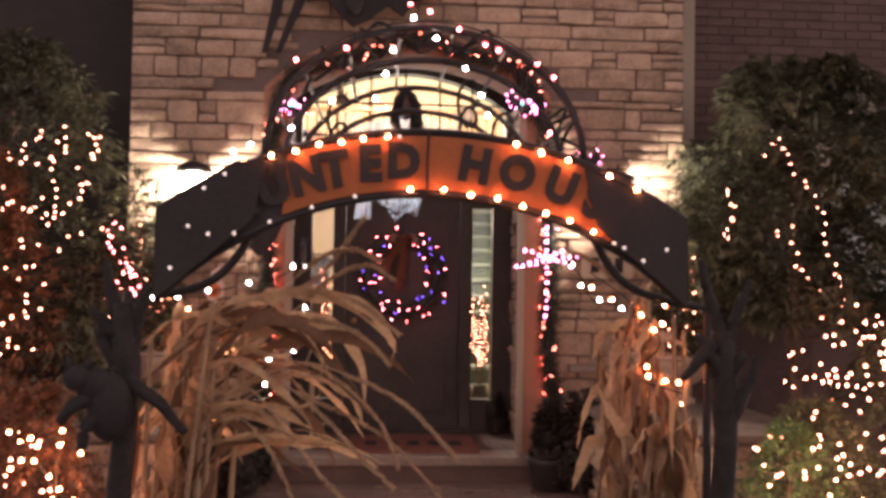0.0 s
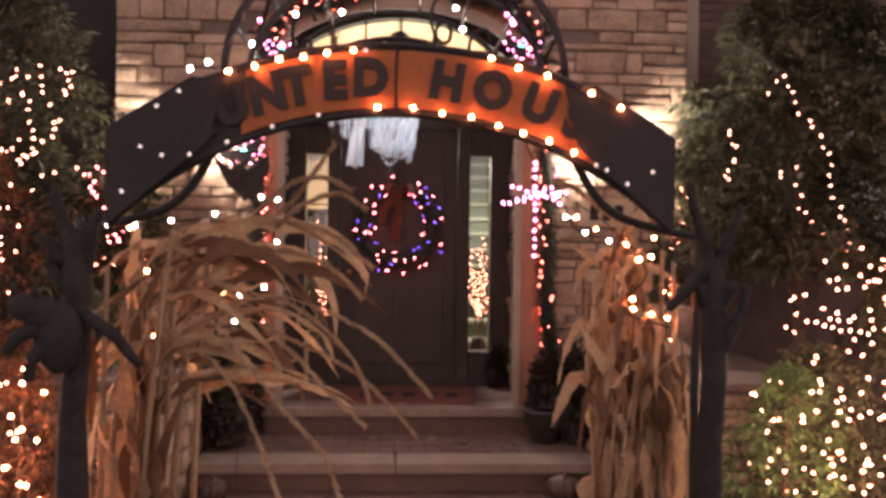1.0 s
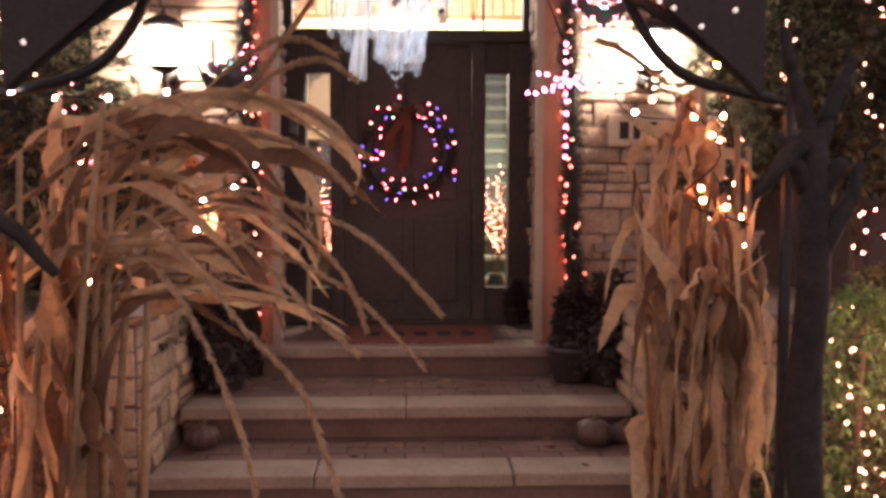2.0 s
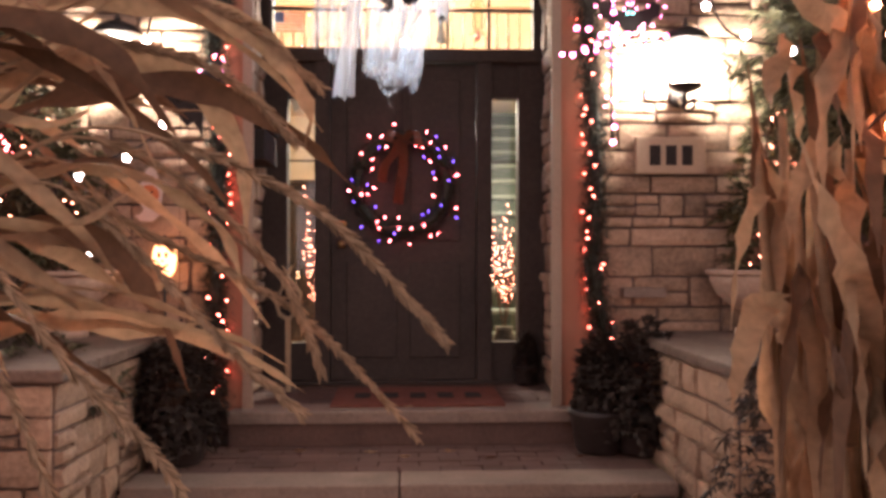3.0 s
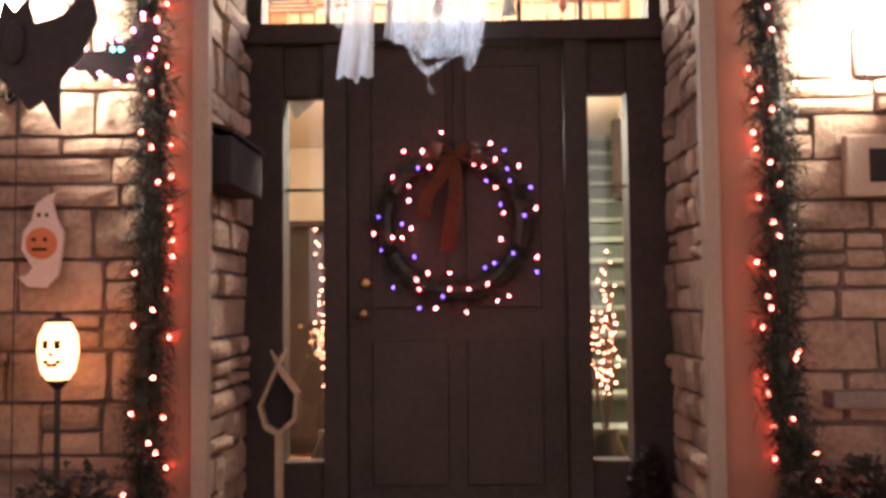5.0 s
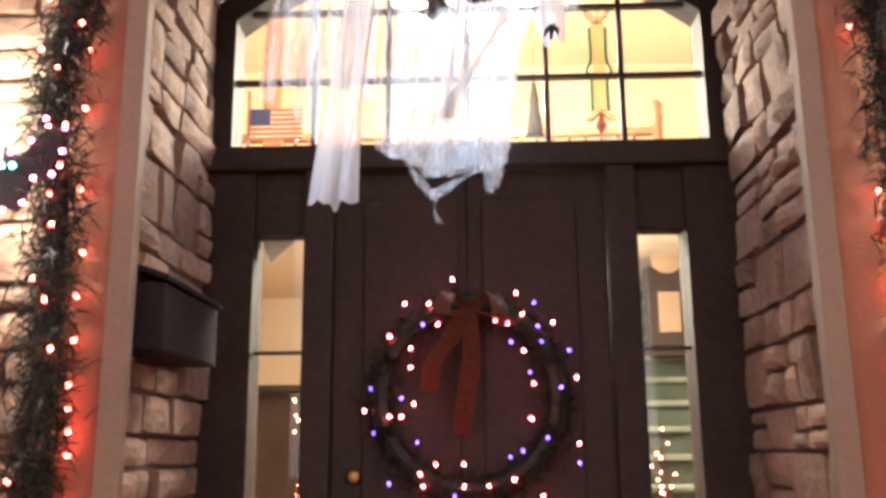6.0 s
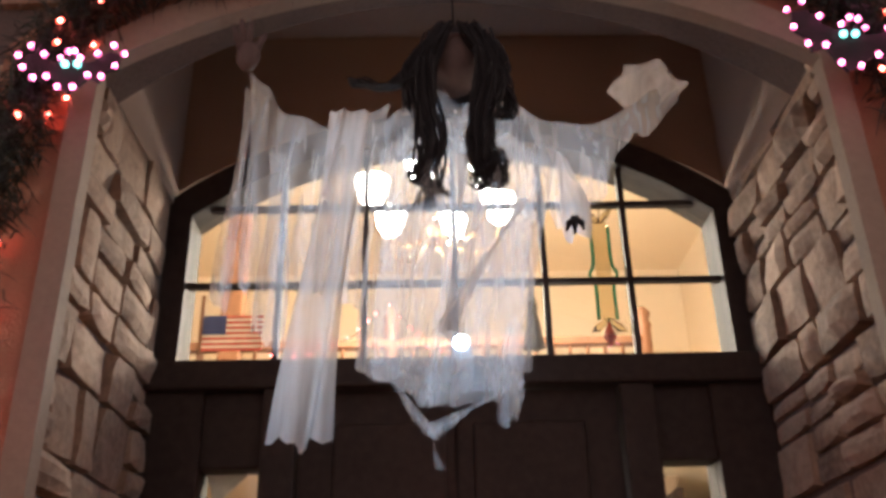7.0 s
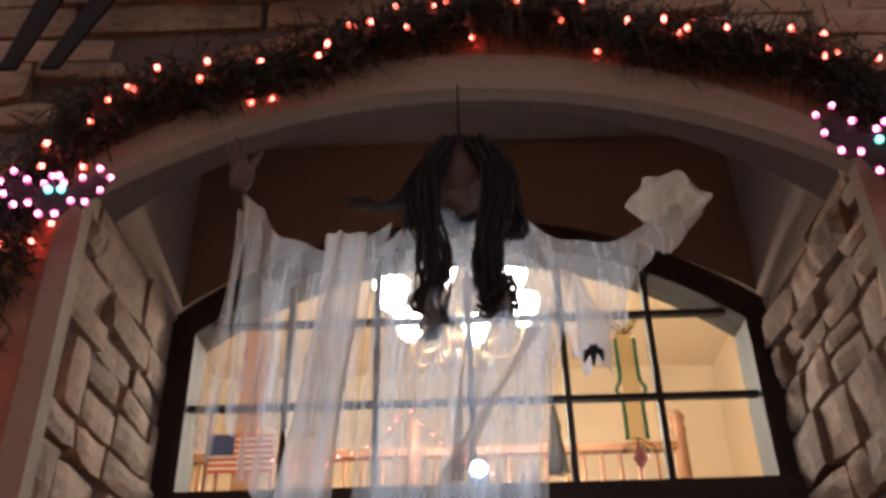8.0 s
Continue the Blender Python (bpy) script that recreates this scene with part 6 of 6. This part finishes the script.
# gallery rail over the stairs
rail = thing("gallery_rail", "stained oak gallery rail with turned balusters", "railing", (0.5, 2.5, 2.9))
part("hand_rail", box(-1.6, 1.2, 2.46, 2.54, 3.10, 3.15, 0.012), OAK, rail)
part("bottom_rail", box(-1.6, 1.2, 2.47, 2.53, 2.72, 2.76, 0.006), OAK, rail)
base = lathe([(0.012, 0), (0.012, 0.06), (0.018, 0.09), (0.010, 0.14), (0.013, 0.28), (0.011, 0.345)], (0, 0, 0), 10)
mesh_b = finish(base, "baluster", OAK, True)
for k in range(26):
    part("baluster", mesh_b, None, rail).matrix_basis = Matrix.Translation((-1.55 + k * 0.105, 2.5, 2.757))
for x in (-1.62, -0.32, 1.22):
    part("newel_post", lathe([(0.04, 0), (0.04, 0.5), (0.05, 0.52), (0.035, 0.55), (0.05, 0.60), (0.02, 0.64)], (x, 2.5, 2.70), 14), OAK, rail, "", True)
part("corner_post", box(-1.345, -1.215, 2.44, 2.56, 2.70, 4.79, 0.012), OAK, rail, "tall square oak post")
single("gallery_floor", box(-2.28, 2.28, 2.42, 5.18, 2.52, 2.70), WALLPAPER, "cream edge of the upper gallery floor", "floor", kind="structure")
light_string("string_lights", [(-1.4, 2.44, 3.16), (-0.9, 2.43, 3.05), (-0.5, 2.43, 3.18), (-0.32, 2.43, 3.34), (-0.1, 2.43, 3.1), (0.15, 2.43, 2.95)], 22, "red", "string of orange lights along the gallery rail", 0.02)
# stairs
st = thing("staircase", "carpeted stairs climbing along the hall wall", "stairs", (1.4, 1.3, 0.0))
for k in range(14):
    part("riser", box(0.70, 2.25, 1.52 + k * 0.25, 1.5 + (k + 1) * 0.25 + 0.02, max(0.006, 0.18 * k - 0.05), 0.18 * (k + 1) - 0.04), CARPET_SHADED, st, "carpeted riser, coloured darker as shade")
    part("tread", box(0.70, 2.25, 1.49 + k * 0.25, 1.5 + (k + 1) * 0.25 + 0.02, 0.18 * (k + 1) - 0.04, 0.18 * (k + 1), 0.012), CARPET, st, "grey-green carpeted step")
part("stringer", slab([(0.66, 0.0), (0.698, 0.0), (0.698, 0.3), (0.66, 0.3)], 1.5, 1.75), OAK, st)
# flag on a stand
FR, FW_, FB = surface("flag_red", (0.5, 0.07, 0.06), 0.8), surface("flag_white", (0.75, 0.68, 0.6), 0.8), surface("flag_blue", (0.05, 0.07, 0.2), 0.8)
fl = thing("small_flag", "small striped flag with a blue corner on a pole", "flag", (-0.86, 0.6, 2.5))
for k in range(13):
    part("stripe", box(-0.95, -0.72, 0.598, 0.602, 2.435 + k * 0.0108, 2.4455 + k * 0.0108), FR if k % 2 == 0 else FW_, fl)
part("canton", box(-0.953, -0.86, 0.595, 0.5975, 2.499, 2.576), FB, fl, "blue corner")
part("pole", tube([(-0.955, 0.6, 0.0), (-0.955, 0.6, 2.66)], 0.008, 8), OAK, fl)
part("foot", lathe([(0.16, 0), (0.16, 0.03), (0.03, 0.05)], (-0.955, 0.6, 0.005), 18), OAK, fl)
# glass ornament in the transom
GREEN = surface("green_glass", (0.03, 0.22, 0.12), 0.15, vary=0.1, bump=0.0, spec=0.6)
RUBY = surface("red_glass", (0.35, 0.05, 0.03), 0.15, vary=0.2, bump=0.0, spec=0.6)
FROST = glass("bevelled_glass", (0.92, 0.88, 0.74))
orn = thing("glass_ornament", "clear glass ornament with green glass edges in the transom", "ornament", (0.49, 0.06, 2.5))
part("plate", box(0.465, 0.515, 0.055, 0.062, 2.33, 2.68, 0.002), FROST, orn)
for s in (-1, 1):
    part("edge", tube(smooth_line([(0.49 + s * 0.03, 0.06, 2.33), (0.49 + s * 0.03, 0.06, 2.45), (0.49 + s * 0.045, 0.06, 2.49), (0.49 + s * 0.03, 0.06, 2.53), (0.49 + s * 0.03, 0.06, 2.66)], 5), 0.006, 6), GREEN, orn, "green glass edge", True)
    part("petal", tube([(0.49, 0.06, 2.68), (0.49 + s * 0.03, 0.06, 2.71), (0.49 + s * 0.05, 0.06, 2.73)], [0.008, 0.012, 0.003], 6), FROST, orn)
    part("petal", tube([(0.49, 0.06, 2.33), (0.49 + s * 0.035, 0.06, 2.30), (0.49 + s * 0.055, 0.06, 2.29)], [0.008, 0.014, 0.003], 6), FROST, orn)
part("drop", lathe([(0.003, 0), (0.022, 0.03), (0.003, 0.08)], (0.49, 0.06, 2.24), 10), RUBY, orn, "red glass drop")
part("hook", tube([(0.49, 0.06, 2.68), (0.49, 0.03, 2.715)], 0.002, 4), BLACK, orn)
# grey folded cloth ornament hung behind the transom
PALECLOTH = surface("grey_folded_cloth", (0.26, 0.22, 0.18), 0.9, grain=60, vary=0.4, bump=0.4)
hc = thing("hanging_cloth_ornament", "grey folded cloth ornament hung behind the transom glass", "ornament", (0.245, 0.06, 2.45))
part("cloth", lathe([(0.006, 0.21), (0.012, 0.17), (0.018, 0.14), (0.014, 0.12), (0.024, 0.06), (0.032, 0.0)], (0.245, 0.06, 2.235), 30, 0.16, 5), PALECLOTH, hc, "", True)
part("cord", tube([(0.245, 0.06, 2.44), (0.246, 0.05, 2.58), (0.288, 0.03, 2.70)], 0.0015, 4), BLACK, hc)
# dark wall clock and shelf on the gallery stair
ck = thing("wall_clock", "dark wooden wall clock with a pale dial", "clock", (1.45, 3.6, 2.2))
single_wall = box(1.30, 1.62, 3.55, 3.68, 1.85, 2.45, 0.01)
part("case", single_wall, DARKWOOD, ck)
part("dial", lathe([(0.13, 0), (0.13, 0.01), (0.11, 0.014)], (0, 0, 0), 24), CREAMPLATE, ck, "pale round dial").matrix_basis = pose(1.46, 3.545, 2.52, 90)
part("glass_front", box(1.38, 1.54, 3.54, 3.548, 1.95, 2.25, 0.004), CREAMPLATE, ck)
part("bracket", box(1.33, 1.59, 3.56, 5.2, 1.78, 1.85, 0.004), DARKWOOD, ck)
# lit twigs on both sides of the door
def lit_twigs(x, y, n, seed, label):
    th = thing("lit_twig_bundle", label, "lit twigs", (x, y, 0.0), "lit twigs inside the door")
    rr = random.Random(seed)
    part("vase", lathe([(0.07, 0), (0.10, 0.05), (0.11, 0.16), (0.06, 0.28), (0.07, 0.31)], (x, y, 0.005), 18), POT, th, "", True)
    for k in range(9):
        tx, ty, tz = x + rr.uniform(-0.09, 0.09), y + rr.uniform(-0.09, 0.09), rr.uniform(0.9, 1.35)
        pts = smooth_line([(x, y, 0.25), ((x + tx) / 2 + rr.uniform(-0.03, 0.03), (y + ty) / 2, tz * 0.6), (tx, ty, tz)], 4)
        part("twig", tube(pts, 0.004, 5), TWIG, th)
        for p in spread(pts[3:], n // 9):
            bulb("warm_small", p + Vector((rr.uniform(-0.025, 0.025), rr.uniform(-0.02, 0.02), 0)), th)


lit_twigs(0.72, 0.55, 99, 71, "bundle of bare twigs with tiny warm lights in a vase")
lit_twigs(-0.63, 0.55, 99, 72, "bundle of bare twigs with tiny warm lights in a vase")
bn = thing("hanging_pennant", "white pennant with a dark mark hung inside the sidelight", "pennant", (-0.66, 0.4, 1.9))
part("cloth", slab([(-0.755, 1.87), (-0.60, 1.88), (-0.72, 1.77)], 0.06, 0.064), FW_, bn)
part("cord", tube([(-0.76, 0.062, 1.872), (-0.57, 0.062, 1.882)], 0.003, 4), BLACK, bn)
cb = thing("hall_cabinet", "tall dark wooden cabinet against the hall wall", "cabinet", (-1.3, 1.9, 0.0))
part("body", box(-1.75, -0.72, 1.7, 2.2, 0.06, 1.42, 0.008), DARKWOOD, cb)
part("top", box(-1.79, -0.69, 1.66, 2.22, 1.42, 1.46, 0.006), DARKWOOD, cb)
for x0, x1 in ((-1.72, -1.25), (-1.22, -0.75)):
    dr = part("door", box(x0, x1, 1.68, 1.699, 0.1, 1.38, 0.004), DARKWOOD, cb)
    part("pull", ball(((x0 + x1) / 2, 1.665, 0.8), 0.015, sub=2), BRASS, dr, "brass pull", True)
part("plinth", box(-1.72, -0.75, 1.72, 2.18, 0.005, 0.06), DARKWOOD, cb)

# ---- stones of the house front and of the recess ----
def clear(r, pad=0.0):
    """True when a block lies outside the stucco surround."""
    R = SURROUND
    for u in (r[0], r[1], (r[0] + r[1]) / 2):
        for z in (r[2], r[3]):
            if abs(u) < 1.03 + pad:
                top = [b for a, b in zip(R, R[1:]) if a[0] <= u <= b[0] and b[0] > a[0]]
                if not top or z < top[0][1] + pad:
                    return False
    return True


facade = lambda u, d, z: (u, -0.92 - d, z)
for r in courses(-2.0, -1.04, -0.52, 2.6):
    put_rough(wall_front, r, facade, random.uniform(0.018, 0.036), STONE)
for r in courses(1.04, 2.06, -0.52, 2.6):
    put_rough(wall_front, r, facade, random.uniform(0.018, 0.036), STONE)
for r in courses(-2.0, 2.06, 2.6, 4.6, 0.07, 0.16, 0.2, 0.6):
    if clear(r):
        put_rough(wall_front, r, facade, random.uniform(0.018, 0.036), STONE)
for wall, s in ((jamb_left, -1), (jamb_right, 1)):
    side = lambda u, d, z, s=s: (s * (0.925 - d), u, z)
    for r in courses(-0.912, -0.055, 0.0, 2.72, 0.08, 0.20, 0.13, 0.36, 0.013):
        put_rough(wall, r, side, random.choice((0.012, 0.018, 0.022, 0.028, 0.034, 0.045)), STONE)
